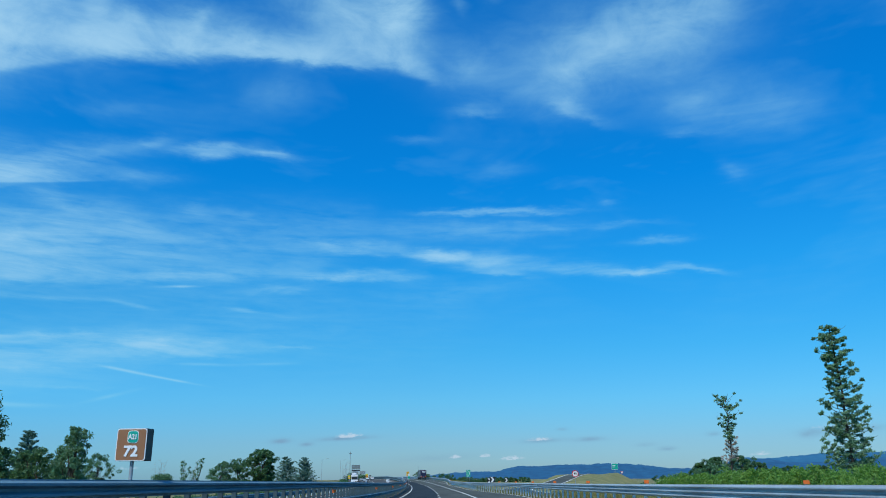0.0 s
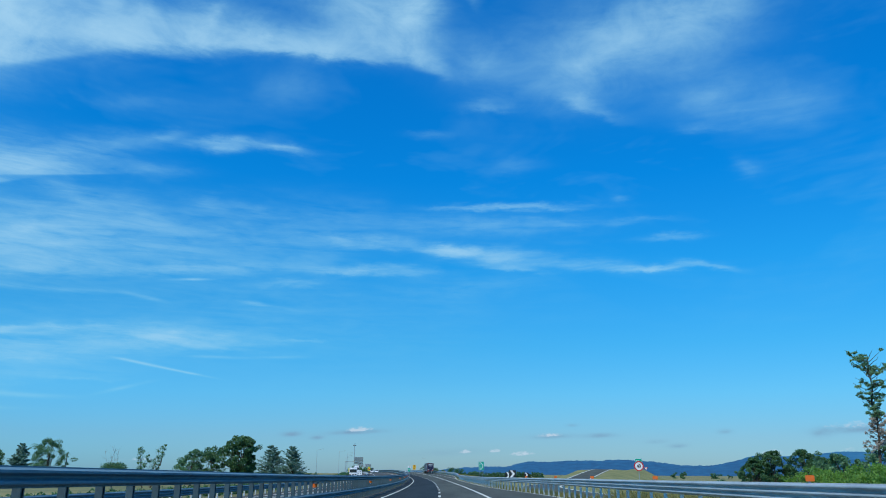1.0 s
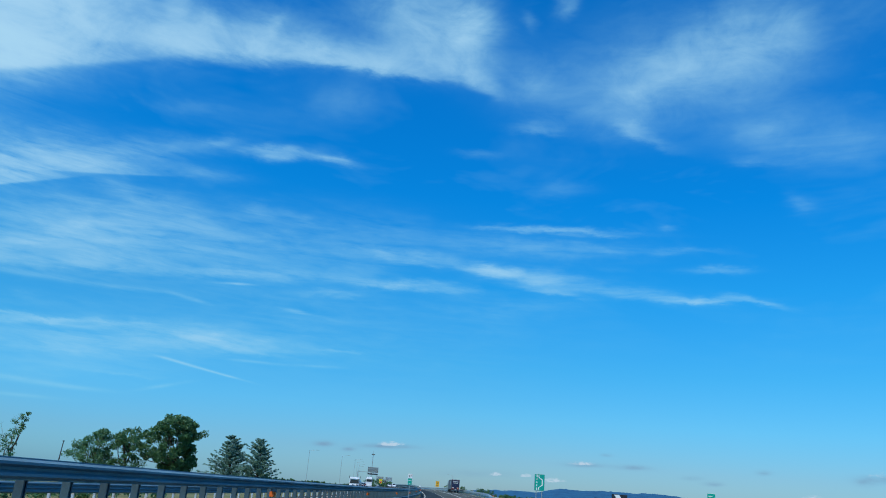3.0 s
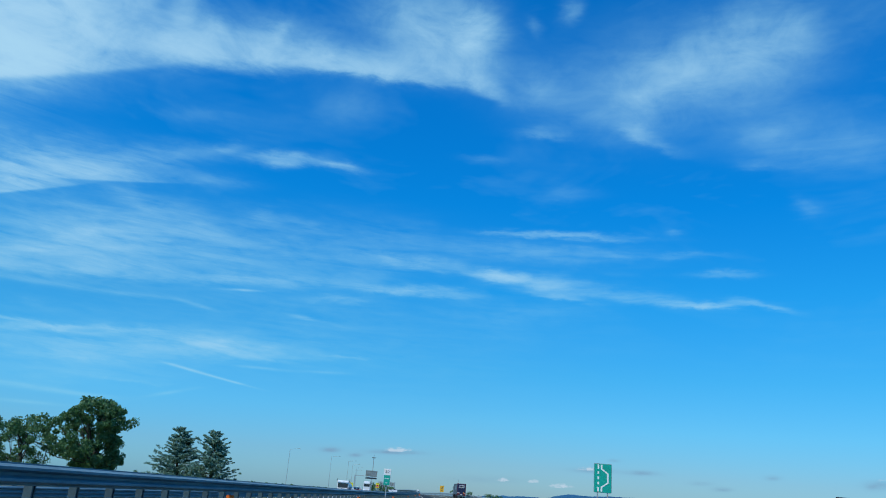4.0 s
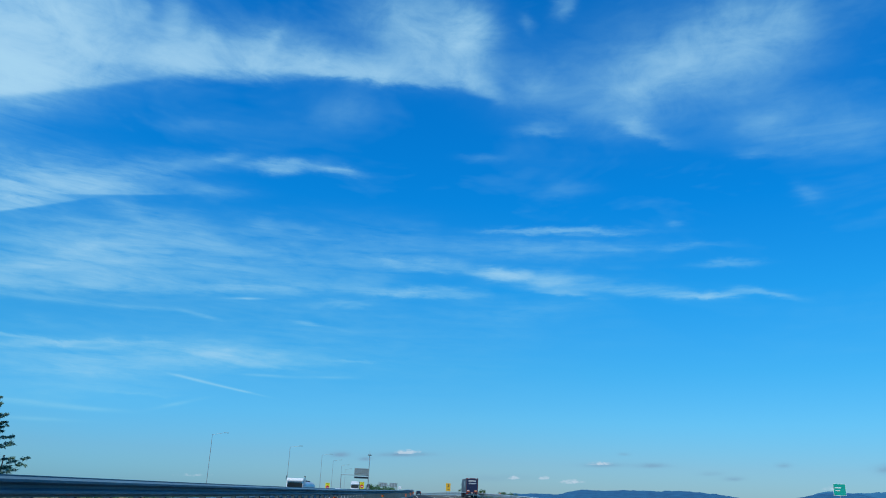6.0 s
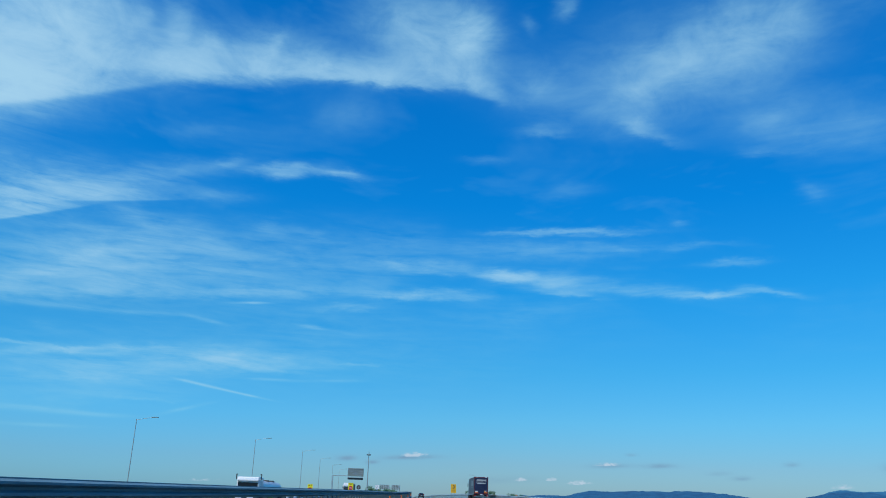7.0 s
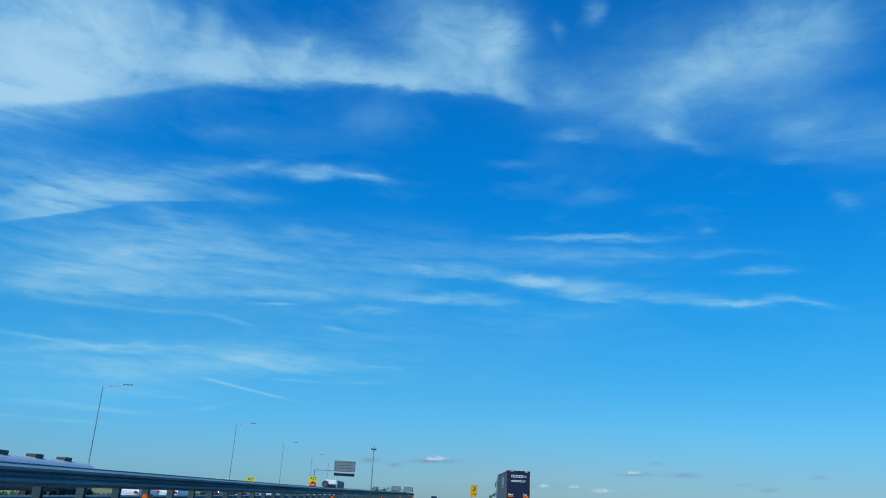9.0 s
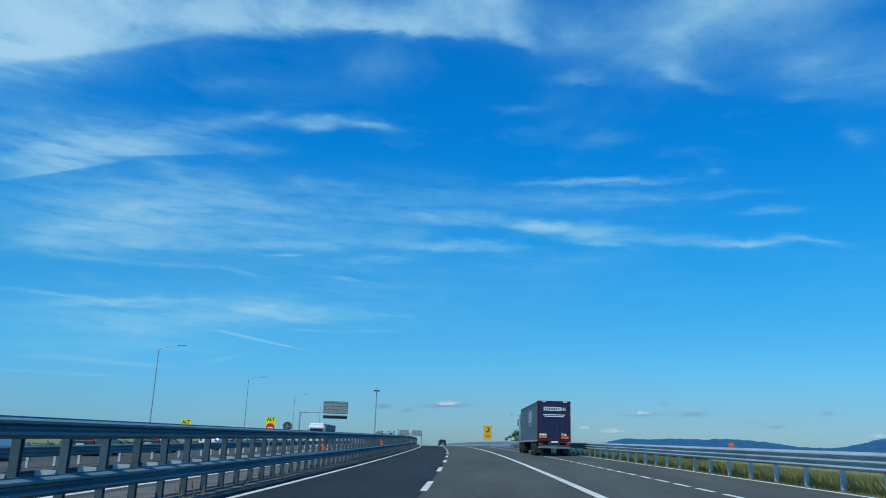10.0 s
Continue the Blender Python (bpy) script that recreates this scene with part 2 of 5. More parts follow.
bank(-21.4, 0.71, 1.50, 0.27, 3, 0.55, 0.40, "white", True)
bank(-0.5, 1.37, 2.92, 0.29, 3, 0.25, 0.80, "grey", True)
bank(26.7, 3.08, 1.83, 0.50, 2, 0.62, 0.40, "white", True)
bank(26.9, 2.84, 1.92, 0.25, 2, 0.90, 0.80, "grey", True)
bank(26.1, 1.58, 0.58, 0.25, 3, 0.60, 0.40, "white", True)
bank(-70, 30, 16, 5, 10, 0.8, 1)
bank(70, 34, 14, 5, -8, 0.5, 1)
bank(170, 35, 30, 7, 5, 0.7, 1)
bank(-120, 15, 20, 3, 0, 0.6, 1)
bank(110, 14, 25, 3, 0, 0.5, 1)
low_grain = w_math("ADD", w_math("MULTIPLY", w_math("SUBTRACT", streak, 0.5), 2.3), w_math("ADD", w_math("MULTIPLY", w_math("SUBTRACT", fine, 0.5), 1.25), w_math("MULTIPLY", w_math("SUBTRACT", fibre, 0.5), 0.75)))
high_grain = w_math("ADD", w_math("MULTIPLY", w_math("SUBTRACT", fibre, 0.5), 1.7), w_math("MULTIPLY", w_math("SUBTRACT", streak, 0.5), 0.5))
grain = w_math("ADD", low_grain, w_math("MULTIPLY", high, w_math("SUBTRACT", high_grain, low_grain)))
veil = w_math("MULTIPLY", w_math("MULTIPLY", w_math("SUBTRACT", w_noise(0.07, 0.19, 12, 4, 0.6, 0.5, 57.0), 0.49, True), 0.45), w_math("DIVIDE", w_math("SUBTRACT", el, 8.0), 8.0, True))
covers["cirrus"] = w_math("ADD", covers["cirrus"], veil)
density = w_math("MULTIPLY", covers["cirrus"], w_math("MAXIMUM", w_math("ADD", grain, 0.74), 0.08))
density = w_math("SUBTRACT", 1.0, w_math("EXPONENT", w_math("MULTIPLY", density, -1.38)), True)


def lay(under, amount, color):
    n = w_mix()
    wl.new(amount, n.inputs[0])
    wl.new(under, n.inputs[6])
    n.inputs[7].default_value = (*color, 1)
    return n.outputs[2]


# thin cirrus lets the blue through, thick cirrus is nearly white
milk = w_ramp(density, [(0.0, (0.29, 0.74, 0.95)), (0.35, (0.33, 0.74, 0.97)), (0.9, (0.44, 0.76, 1.0))])
thick = w_mix()
wl.new(density, thick.inputs[0])
wl.new(mul.outputs[2], thick.inputs[6])
white = w_mix("MULTIPLY")
white.inputs[0].default_value = 1.0
wl.new(milk, white.inputs[6])
white.inputs[7].default_value = (5.9, 5.9, 5.9, 1)
wl.new(white.outputs[2], thick.inputs[7])
cloudy = thick.outputs[2]
puff_fine = w_noise(2.6, 5.0, 0, 6, 0.6, 0.4, 23.0)
puff = w_noise(1.1, 3.2, 0, 5, 0.6, 0.2, 41.0)
cloudy = lay(cloudy, w_math("MULTIPLY", covers["grey"], w_math("MULTIPLY", puff, 1.5), True), (1.25, 2.3, 3.45))
cloudy = lay(cloudy, w_math("MULTIPLY", w_math("SUBTRACT", w_math("MULTIPLY", covers["white"], w_math("SUBTRACT", w_math("MULTIPLY", puff_fine, 6.5), 2.0)), 0.30, True), 0.8, True), (3.5, 4.4, 5.3))
back = w_node("ShaderNodeBackground")
back.inputs[1].default_value = 0.150
wl.new(cloudy, back.inputs[0])
out = w_node("ShaderNodeOutputWorld")
wl.new(back.outputs[0], out.inputs[0])

sun = new("sun", bpy.data.lights.new("sun", "SUN"))
sun.data.energy, sun.data.angle, sun.data.color = 3.2, radians(0.5), (1.0, 0.985, 0.87)
sa, se = radians(SUN_AZ), radians(SUN_EL)
sun.matrix_world = look((math.sin(sa) * math.cos(se) * 50, math.cos(sa) * math.cos(se) * 50, math.sin(se) * 50), (0, 0, 0))

# ---------------------------------------------------------------- materials


def mat(name, color, rough=0.6, metal=0.0, vary=0.25, scale=3.0, bump=0.0, bump_scale=40.0, stretch=(1, 1, 1), color2=None, coat=0.0, per_object=0.0, trans=0.0, spec=0.5):
    """A surface with two scales of colour variation and a fine relief."""
    m = bpy.data.materials.new(name)
    m.use_nodes = True
    nt = m.node_tree
    b = nt.nodes["Principled BSDF"]
    b.inputs["Roughness"].default_value, b.inputs["Metallic"].default_value = rough, metal
    b.inputs["Coat Weight"].default_value = coat
    b.inputs["Specular IOR Level"].default_value = spec
    tc = nt.nodes.new("ShaderNodeTexCoord")
    mp = nt.nodes.new("ShaderNodeMapping")
    mp.inputs["Scale"].default_value = stretch
    nt.links.new(tc.outputs["Object"], mp.inputs[0])
    big, fine = nt.nodes.new("ShaderNodeTexNoise"), nt.nodes.new("ShaderNodeTexNoise")
    for n, s, d in ((big, scale, 4), (fine, scale * 14, 3)):
        n.inputs["Scale"].default_value, n.inputs["Detail"].default_value = s, d
        n.inputs["Roughness"].default_value = 0.6
        nt.links.new(mp.outputs[0], n.inputs[0])
    mix = nt.nodes.new("ShaderNodeMath")
    mix.operation = "MULTIPLY_ADD"
    nt.links.new(fine.outputs[0], mix.inputs[0])
    mix.inputs[1].default_value = 0.45
    nt.links.new(big.outputs[0], mix.inputs[2])
    ramp = nt.nodes.new("ShaderNodeValToRGB")
    c2 = color2 or [min(c * (1 + vary), 1) for c in color]
    c1 = color if color2 else [c * (1 - vary) for c in color]
    ramp.color_ramp.elements[0].position, ramp.color_ramp.elements[0].color = 0.50, (*c1, 1)
    ramp.color_ramp.elements[1].position, ramp.color_ramp.elements[1].color = 0.95, (*c2, 1)
    nt.links.new(mix.outputs[0], ramp.inputs[0])
    shade = ramp.outputs[0]
    if per_object:
        info = nt.nodes.new("ShaderNodeObjectInfo")
        hsv = nt.nodes.new("ShaderNodeHueSaturation")
        k = nt.nodes.new("ShaderNodeMath")
        k.operation = "MULTIPLY_ADD"
        k.inputs[1].default_value, k.inputs[2].default_value = per_object, 1 - per_object / 2
        nt.links.new(info.outputs["Random"], k.inputs[0])
        nt.links.new(k.outputs[0], hsv.inputs["Value"])
        nt.links.new(shade, hsv.inputs["Color"])
        shade = hsv.outputs[0]
    nt.links.new(shade, b.inputs["Base Color"])
    if bump:
        fb = nt.nodes.new("ShaderNodeTexNoise")
        fb.inputs["Scale"].default_value, fb.inputs["Detail"].default_value = bump_scale, 3
        nt.links.new(mp.outputs[0], fb.inputs[0])
        bp = nt.nodes.new("ShaderNodeBump")
        bp.inputs["Strength"].default_value, bp.inputs["Distance"].default_value = bump, 0.02
        nt.links.new(fb.outputs[0], bp.inputs["Height"])
        nt.links.new(bp.outputs[0], b.inputs["Normal"])
    if trans:
        tb = nt.nodes.new("ShaderNodeBsdfTranslucent")
        nt.links.new(shade, tb.inputs[0])
        mx = nt.nodes.new("ShaderNodeMixShader")
        mx.inputs[0].default_value = trans
        nt.links.new(b.outputs[0], mx.inputs[1])
        nt.links.new(tb.outputs[0], mx.inputs[2])
        nt.links.new(mx.outputs[0], nt.nodes["Material Output"].inputs[0])
    return m


ASPHALT_NEW = mat("asphalt_new", (0.025, 0.034, 0.038), 0.95, spec=0.2, vary=0.3, scale=0.6, bump=0.5, bump_scale=60, stretch=(1, 0.15, 1))
ASPHALT_OLD = mat("asphalt_old", (0.080, 0.087, 0.072), 0.95, spec=0.2, vary=0.28, scale=0.5, bump=0.5, bump_scale=60, stretch=(1, 0.12, 1))
ASPHALT_SIDE = mat("asphalt_side", (0.085, 0.084, 0.075), 0.95, spec=0.2, vary=0.3, scale=0.5, bump=0.5, bump_scale=60, stretch=(1, 0.12, 1))
PAINT = mat("road_paint", (0.66, 0.66, 0.56), 0.7, vary=0.25, scale=2.5, bump=0.2)
# one galvanised steel in two tones; this one holds the median side's shade
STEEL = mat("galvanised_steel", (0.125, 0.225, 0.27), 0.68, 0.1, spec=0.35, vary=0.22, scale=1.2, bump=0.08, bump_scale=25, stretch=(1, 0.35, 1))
# the same steel with the roadside rail's sunlight put into its colour
STEEL_SUNLIT_TONE = mat("sunlit_tone_galvanised_steel", (0.40, 0.46, 0.465), 0.5, 0.25, vary=0.2, scale=1.2, bump=0.08, bump_scale=25, stretch=(1, 0.35, 1))
# dark tone: the shade under the beams is put into the posts' colour
STEEL_SHADE_TONE = mat("shade_tone_steel", (0.042, 0.085, 0.108), 0.6, 0.1, vary=0.3, scale=4, bump=0.08, per_object=0.3)
STEEL_GREY = mat("grey_steel", (0.34, 0.385, 0.40), 0.55, 0.35, vary=0.2, scale=3)
SPACER = mat("bright_zinc", (0.62, 0.64, 0.65), 0.45, 0.5, vary=0.15, scale=4)
ORANGE = mat("orange_reflector", (0.80, 0.16, 0.02), 0.45, vary=0.2, scale=6)
GRAVEL = mat("median_gravel", (0.075, 0.075, 0.068), 0.95, vary=0.45, scale=1.5, bump=0.8, bump_scale=30, color2=(0.20, 0.19, 0.165), spec=0.2)
GROUND = mat("field_ground", (0.085, 0.11, 0.034), 0.95, scale=0.03, bump=0.7, bump_scale=3, color2=(0.31, 0.26, 0.095))
VERGE = mat("verge_grass", (0.075, 0.10, 0.026), 0.95, scale=0.25, bump=0.8, bump_scale=12, color2=(0.23, 0.20, 0.075))
DRYBANK = mat("dry_bank", (0.11, 0.13, 0.035), 0.95, scale=0.16, bump=0.9, bump_scale=4, color2=(0.31, 0.275, 0.09))
BARK = mat("bark", (0.07, 0.055, 0.04), 0.9, vary=0.35, scale=3, bump=0.6, bump_scale=14)
PALE_BARK = mat("pale_bark", (0.30, 0.24, 0.20), 0.9, vary=0.3, scale=3, bump=0.5)
LEAF_DARK = mat("leaves_dark", (0.032, 0.098, 0.043), 0.55, scale=0.9, color2=(0.115, 0.25, 0.085), trans=0.35)
LEAF_MID = mat("leaves_mid", (0.062, 0.165, 0.085), 0.55, scale=0.9, color2=(0.165, 0.33, 0.15), trans=0.4)
LEAF_LIGHT = mat("leaves_light", (0.10, 0.25, 0.035), 0.55, scale=0.4, color2=(0.27, 0.45, 0.075), trans=0.5)
LEAF_BLUE = mat("cedar_needles", (0.085, 0.20, 0.15), 0.65, scale=0.6, color2=(0.20, 0.35, 0.28), trans=0.2)
LEAF_FEATHER = mat("feathery_leaves", (0.12, 0.25, 0.13), 0.55, scale=0.8, color2=(0.26, 0.44, 0.24), trans=0.45)
LEAF_DRY = mat("dry_leaves", (0.32, 0.27, 0.23), 0.8, scale=0.5, color2=(0.50, 0.44, 0.38), trans=0.2)
GRASS = mat("grass_blades", (0.10, 0.125, 0.03), 0.8, scale=0.35, color2=(0.36, 0.31, 0.11), trans=0.3)
WHITE = mat("white_sheet", (0.78, 0.78, 0.76), 0.4, vary=0.06, scale=2)
BLACK = mat("black_sheet", (0.02, 0.02, 0.022), 0.45, vary=0.2, scale=2)
DARKGREY = mat("dark_grey", (0.055, 0.058, 0.062), 0.5, vary=0.2, scale=3)
PANELGREY = mat("panel_grey", (0.21, 0.25, 0.24), 0.55, vary=0.2, scale=3)
BROWN = mat("brown_sign", (0.30, 0.135, 0.055), 0.4, vary=0.08, scale=2)
GREEN = mat("green_sign", (0.003, 0.34, 0.25), 0.35, vary=0.08, scale=2)
YELLOW = mat("yellow_sign", (0.80, 0.72, 0.02), 0.4, vary=0.06, scale=2)
AMBER = mat("amber_sign", (0.80, 0.42, 0.01), 0.4, vary=0.06, scale=2)
RED = mat("red_sheet", (0.55, 0.02, 0.02), 0.4, vary=0.1, scale=2)
NAVY = mat("navy_paint", (0.012, 0.014, 0.055), 0.3, vary=0.15, scale=1.5, coat=0.2)
MAROON = mat("maroon_paint", (0.085, 0.008, 0.022), 0.35, vary=0.15, scale=2)
CURTAIN = mat("grey_curtain", (0.075, 0.095, 0.11), 0.55, vary=0.12, scale=0.8, bump=0.15, bump_scale=2)
TYRE = mat("tyre_rubber", (0.018, 0.018, 0.019), 0.85, vary=0.2, scale=5)
CARPAINT = mat("dark_car_paint", (0.015, 0.018, 0.024), 0.22, 0.3, vary=0.1, scale=2, coat=0.5)
CARWHITE = mat("white_car_paint", (0.75, 0.76, 0.77), 0.3, vary=0.05, scale=2, coat=0.4)
CABBLUE = mat("blue_cab_paint", (0.055, 0.075, 0.095), 0.3, vary=0.1, scale=2, coat=0.3)
GLASS = mat("dark_glass", (0.02, 0.025, 0.03), 0.06, 0.0, vary=0.05, scale=1, coat=0.6)
LAMPRED = mat("red_lens", (0.5, 0.01, 0.01), 0.2, vary=0.05)

# the far hills, blue with distance: the haze is put in as a glow
HILL_GLOW = bpy.data.materials.new("far_hills_haze_glow")
HILL_GLOW.use_nodes = True
hn, hl = HILL_GLOW.node_tree.nodes, HILL_GLOW.node_tree.links
hb = hn["Principled BSDF"]
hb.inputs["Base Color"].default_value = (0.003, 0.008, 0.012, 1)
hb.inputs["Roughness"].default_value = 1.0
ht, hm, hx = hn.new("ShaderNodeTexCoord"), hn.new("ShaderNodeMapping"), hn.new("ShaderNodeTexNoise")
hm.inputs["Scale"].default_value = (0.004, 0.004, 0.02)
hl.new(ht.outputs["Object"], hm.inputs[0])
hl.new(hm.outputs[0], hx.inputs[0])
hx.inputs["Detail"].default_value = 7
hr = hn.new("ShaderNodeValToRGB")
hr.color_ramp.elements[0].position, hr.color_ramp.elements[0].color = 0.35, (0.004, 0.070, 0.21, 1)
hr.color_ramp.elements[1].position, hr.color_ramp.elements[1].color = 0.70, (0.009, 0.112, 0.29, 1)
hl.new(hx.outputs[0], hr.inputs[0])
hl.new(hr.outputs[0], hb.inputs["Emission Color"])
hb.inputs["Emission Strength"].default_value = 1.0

# the ridge behind glows paler, as its thicker haze would look
HILL_FAR_GLOW = HILL_GLOW.copy()
HILL_FAR_GLOW.name = "farther_hills"
for n_, c_ in zip([e for n in HILL_FAR_GLOW.node_tree.nodes if n.type == "VALTORGB" for e in n.color_ramp.elements], ((0.012, 0.12, 0.30, 1), (0.020, 0.155, 0.36, 1))):
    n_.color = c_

# ---------------------------------------------------------------- building helpers


def mesh_of(name, verts, faces, material, soft=False):
    me = bpy.data.meshes.new(name)
    me.from_pydata([tuple(v) for v in verts], [], [tuple(f) for f in faces])
    if soft:
        me.polygons.foreach_set("use_smooth", [True] * len(me.polygons))
    me.materials.append(material)
    me.update()
    return me


def part(name, bm, material, parent, label=""):
    """Link a bmesh (or a mesh) as one object under a thing or a part."""
    if isinstance(bm, bmesh.types.BMesh):
        bmesh.ops.recalc_face_normals(bm, faces=bm.faces)
        me = bpy.data.meshes.new(name)
        bm.to_mesh(me)
        bm.free()
        me.materials.append(material)
    else:
        me = bm
    ob = new(name, me)
    ob.parent = parent
    return tagged(ob, label)


def thing(name, m, label, category, group="", kind=""):
    e = new(name)
    e.matrix_basis = m
    e.empty_display_size = 0.2
    return tagged(e, label, category, group, kind)


def box(sx, sy, sz, x=0, y=0, z=0, bevel=0.0, into=None):
    """A box of those sizes, centred at x, y, with its base at z."""
    bm = into or bmesh.new()
    got = bmesh.ops.create_cube(bm, size=1.0)["verts"]
    for v in got:
        v.co = Vector((v.co.x * sx + x, v.co.y * sy + y, (v.co.z + 0.5) * sz + z))
    if bevel:
        edges = list({e for v in got for e in v.link_edges})
        bmesh.ops.bevel(bm, geom=edges, offset=bevel, segments=2, affect="EDGES", profile=0.5)
    return bm


def rod(p, q, r0, r1=None, sides=10, into=None):
    """A tapered round bar from p to q."""
    bm = into or bmesh.new()
    p, q = Vector(p), Vector(q)
    m = Matrix.Translation((p + q) / 2) @ (q - p).to_track_quat("Z", "Y").to_matrix().to_4x4()
    bmesh.ops.create_cone(bm, cap_ends=True, segments=sides, radius1=r0, radius2=r1 if r1 is not None else r0, depth=(q - p).length, matrix=m)
    return bm


def disc(r, depth, m, sides=32, into=None, inner=0.0):
    bm = into or bmesh.new()
    if not inner:
        bmesh.ops.create_cone(bm, cap_ends=True, segments=sides, radius1=r, radius2=r, depth=depth, matrix=m)
        return bm
    rings = []
    for rad, z in ((r, -depth / 2), (r, depth / 2), (inner, depth / 2), (inner, -depth / 2)):
        rings.append([bm.verts.new(m @ Vector((rad * math.cos(2 * math.pi * k / sides), rad * math.sin(2 * math.pi * k / sides), z))) for k in range(sides)])
    for a in range(4):
        r1, r2 = rings[a], rings[(a + 1) % 4]
        for k in range(sides):
            bm.faces.new((r1[k], r1[(k + 1) % sides], r2[(k + 1) % sides], r2[k]))
    return bm


def rounded_plate(w, h, depth, radius, x=0, y=0, z=0):
    """An upright plate in the xz plane, its front towards -y, with rounded corners; z is its lower edge."""
    bm = bmesh.new()
    ring = []
    for cx, cz, a0 in ((w / 2 - radius, h - radius, 0), (-w / 2 + radius, h - radius, 90), (-w / 2 + radius, radius, 180), (w / 2 - radius, radius, 270)):
        for k in range(5):
            a = radians(a0 + k * 22.5)
            ring.append((x + cx + radius * math.cos(a), z + cz + radius * math.sin(a)))
    front = [bm.verts.new((px, y, pz)) for px, pz in ring]
    rear = [bm.verts.new((px, y + depth, pz)) for px, pz in ring]
    bm.faces.new(front)
    bm.faces.new(rear[::-1])
    n = len(ring)
    for k in range(n):
        bm.faces.new((front[k], rear[k], rear[(k + 1) % n], front[(k + 1) % n]))
    return bm


def outline(points, depth, y=0):
    """A flat shape in the xz plane from an outline, given some depth behind y."""
    bm = bmesh.new()
    front = [bm.verts.new((px, y, pz)) for px, pz in points]
    rear = [bm.verts.new((px, y + depth, pz)) for px, pz in points]
    bm.faces.new(front)
    bm.faces.new(rear[::-1])
    n = len(points)
    for k in range(n):
        bm.faces.new((front[k], rear[k], rear[(k + 1) % n], front[(k + 1) % n]))
    return bm


def lettering(text, size, material, parent, x, y, z, name="lettering", squeeze=1.0, bold=0.0, gap=1.0):
    """Raised letters on a plate that faces -y, centred on x and z."""
    cu = bpy.data.curves.new(name, "FONT")
    cu.body, cu.size, cu.extrude, cu.align_x, cu.align_y, cu.offset = text, size, 0.004, "CENTER", "CENTER", bold
    cu.space_character = gap
    tmp = bpy.data.objects.new(name, cu)
    scene.collection.objects.link(tmp)
    me = bpy.data.meshes.new_from_object(tmp.evaluated_get(bpy.context.evaluated_depsgraph_get()))
    bpy.data.objects.remove(tmp)
    me.materials.clear()
    me.materials.append(material)
    me.transform(Matrix.Translation((x, y, z)) @ Matrix.Rotation(radians(90), 4, "X") @ Matrix.Diagonal((squeeze, 1, 1, 1)))
    ob = new(name, me)
    ob.parent = parent
    return ob


def lane_shift(y):
    """The lane line drifts a little towards the median where the exit lane opens."""
    return -0.45 * smooth(200, 300, y)


def sweep(name, section, y0, y1, step, material, lift=None, closed=True, soft=False, shift=None, wide=False):
    """A section (offset from the lane line, height over the road) drawn along the road."""
    n = max(2, int(round((y1 - y0) / step)) + 1)
    verts, faces, k = [], [], len(section)
    side = shift or (lambda y: 0.0)
    for i in range(n):
        y = y0 + (y1 - y0) * i / (n - 1)
        dz = lift(y) if lift else 0.0
        verts += [at(y, o + side(y) if o > 5 or wide else o + lane_shift(y) * (abs(o) < 1), u + dz) for o, u in section]
    for i in range(n - 1):
        for j in range(k if closed else k - 1):
            a, b = i * k + j, i * k + (j + 1) % k
            faces.append((a, b, b + k, a + k))
    if closed:
        faces += [tuple(range(k))[::-1], tuple(range((n - 1) * k, n * k))]
    return mesh_of(name, verts, faces, material, soft)


# ---------------------------------------------------------------- ground, hills


def build_ground():
    rings = [0, 30, 60, 100, 150, 220, 320, 480, 700, 1000, 1500, 2300, 3400, 4800]
    verts, faces, seg = [], [], 96
    for r in rings[1:]:
        for k in range(seg):
            a = 2 * math.pi * k / seg
            x, y = r * math.sin(a), 160 + r * math.cos(a)
            verts.append((x, y, -1.9 + 0.35 * noise.noise((x * 0.01, y * 0.01, 0.3)) - 3.0 * smooth(400, 1500, r)))
    verts.append((0, 160, -1.9))
    c = len(verts) - 1
    for k in range(seg):
        faces.append((c, (k + 1) % seg, k))
    for i in range(len(rings) - 2):
        for k in range(seg):
            a, b = i * seg + k, i * seg + (k + 1) % seg
            faces.append((a, b, b + seg, a + seg))
    ob = new("ground", mesh_of("ground", verts, faces, GROUND, True))
    ob.data.flip_normals()
    return tagged(ob, "flat farmland of dry yellow and green grass beside the motorway", "ground", kind="structure")


build_ground()


def ridge(a):
    """Elevation in degrees of the far ridge at azimuth a."""
    e = 0.44 + 0.38 * smooth(3.4, 5.4, a) + 0.12 * smooth(6.5, 10.5, a) - 0.36 * smooth(12.6, 16.6, a) + 0.56 * smooth(17.2, 20.6, a) - 0.25 * smooth(21.5, 24, a) + 0.25 * smooth(24, 30, a)
    e -= 0.34 * smooth(2.0, -3, a)
    e += 0.05 * noise.noise((a * 0.55, 0.0, 4.0)) + 0.05 * noise.noise((a * 1.7, 0.0, 9.0)) + 0.03 * noise.noise((a * 5.0, 2.0, 9.0)) + 0.02 * noise.noise((a * 14.0, 2.0, 9.0))
    return max(e, 0.02)


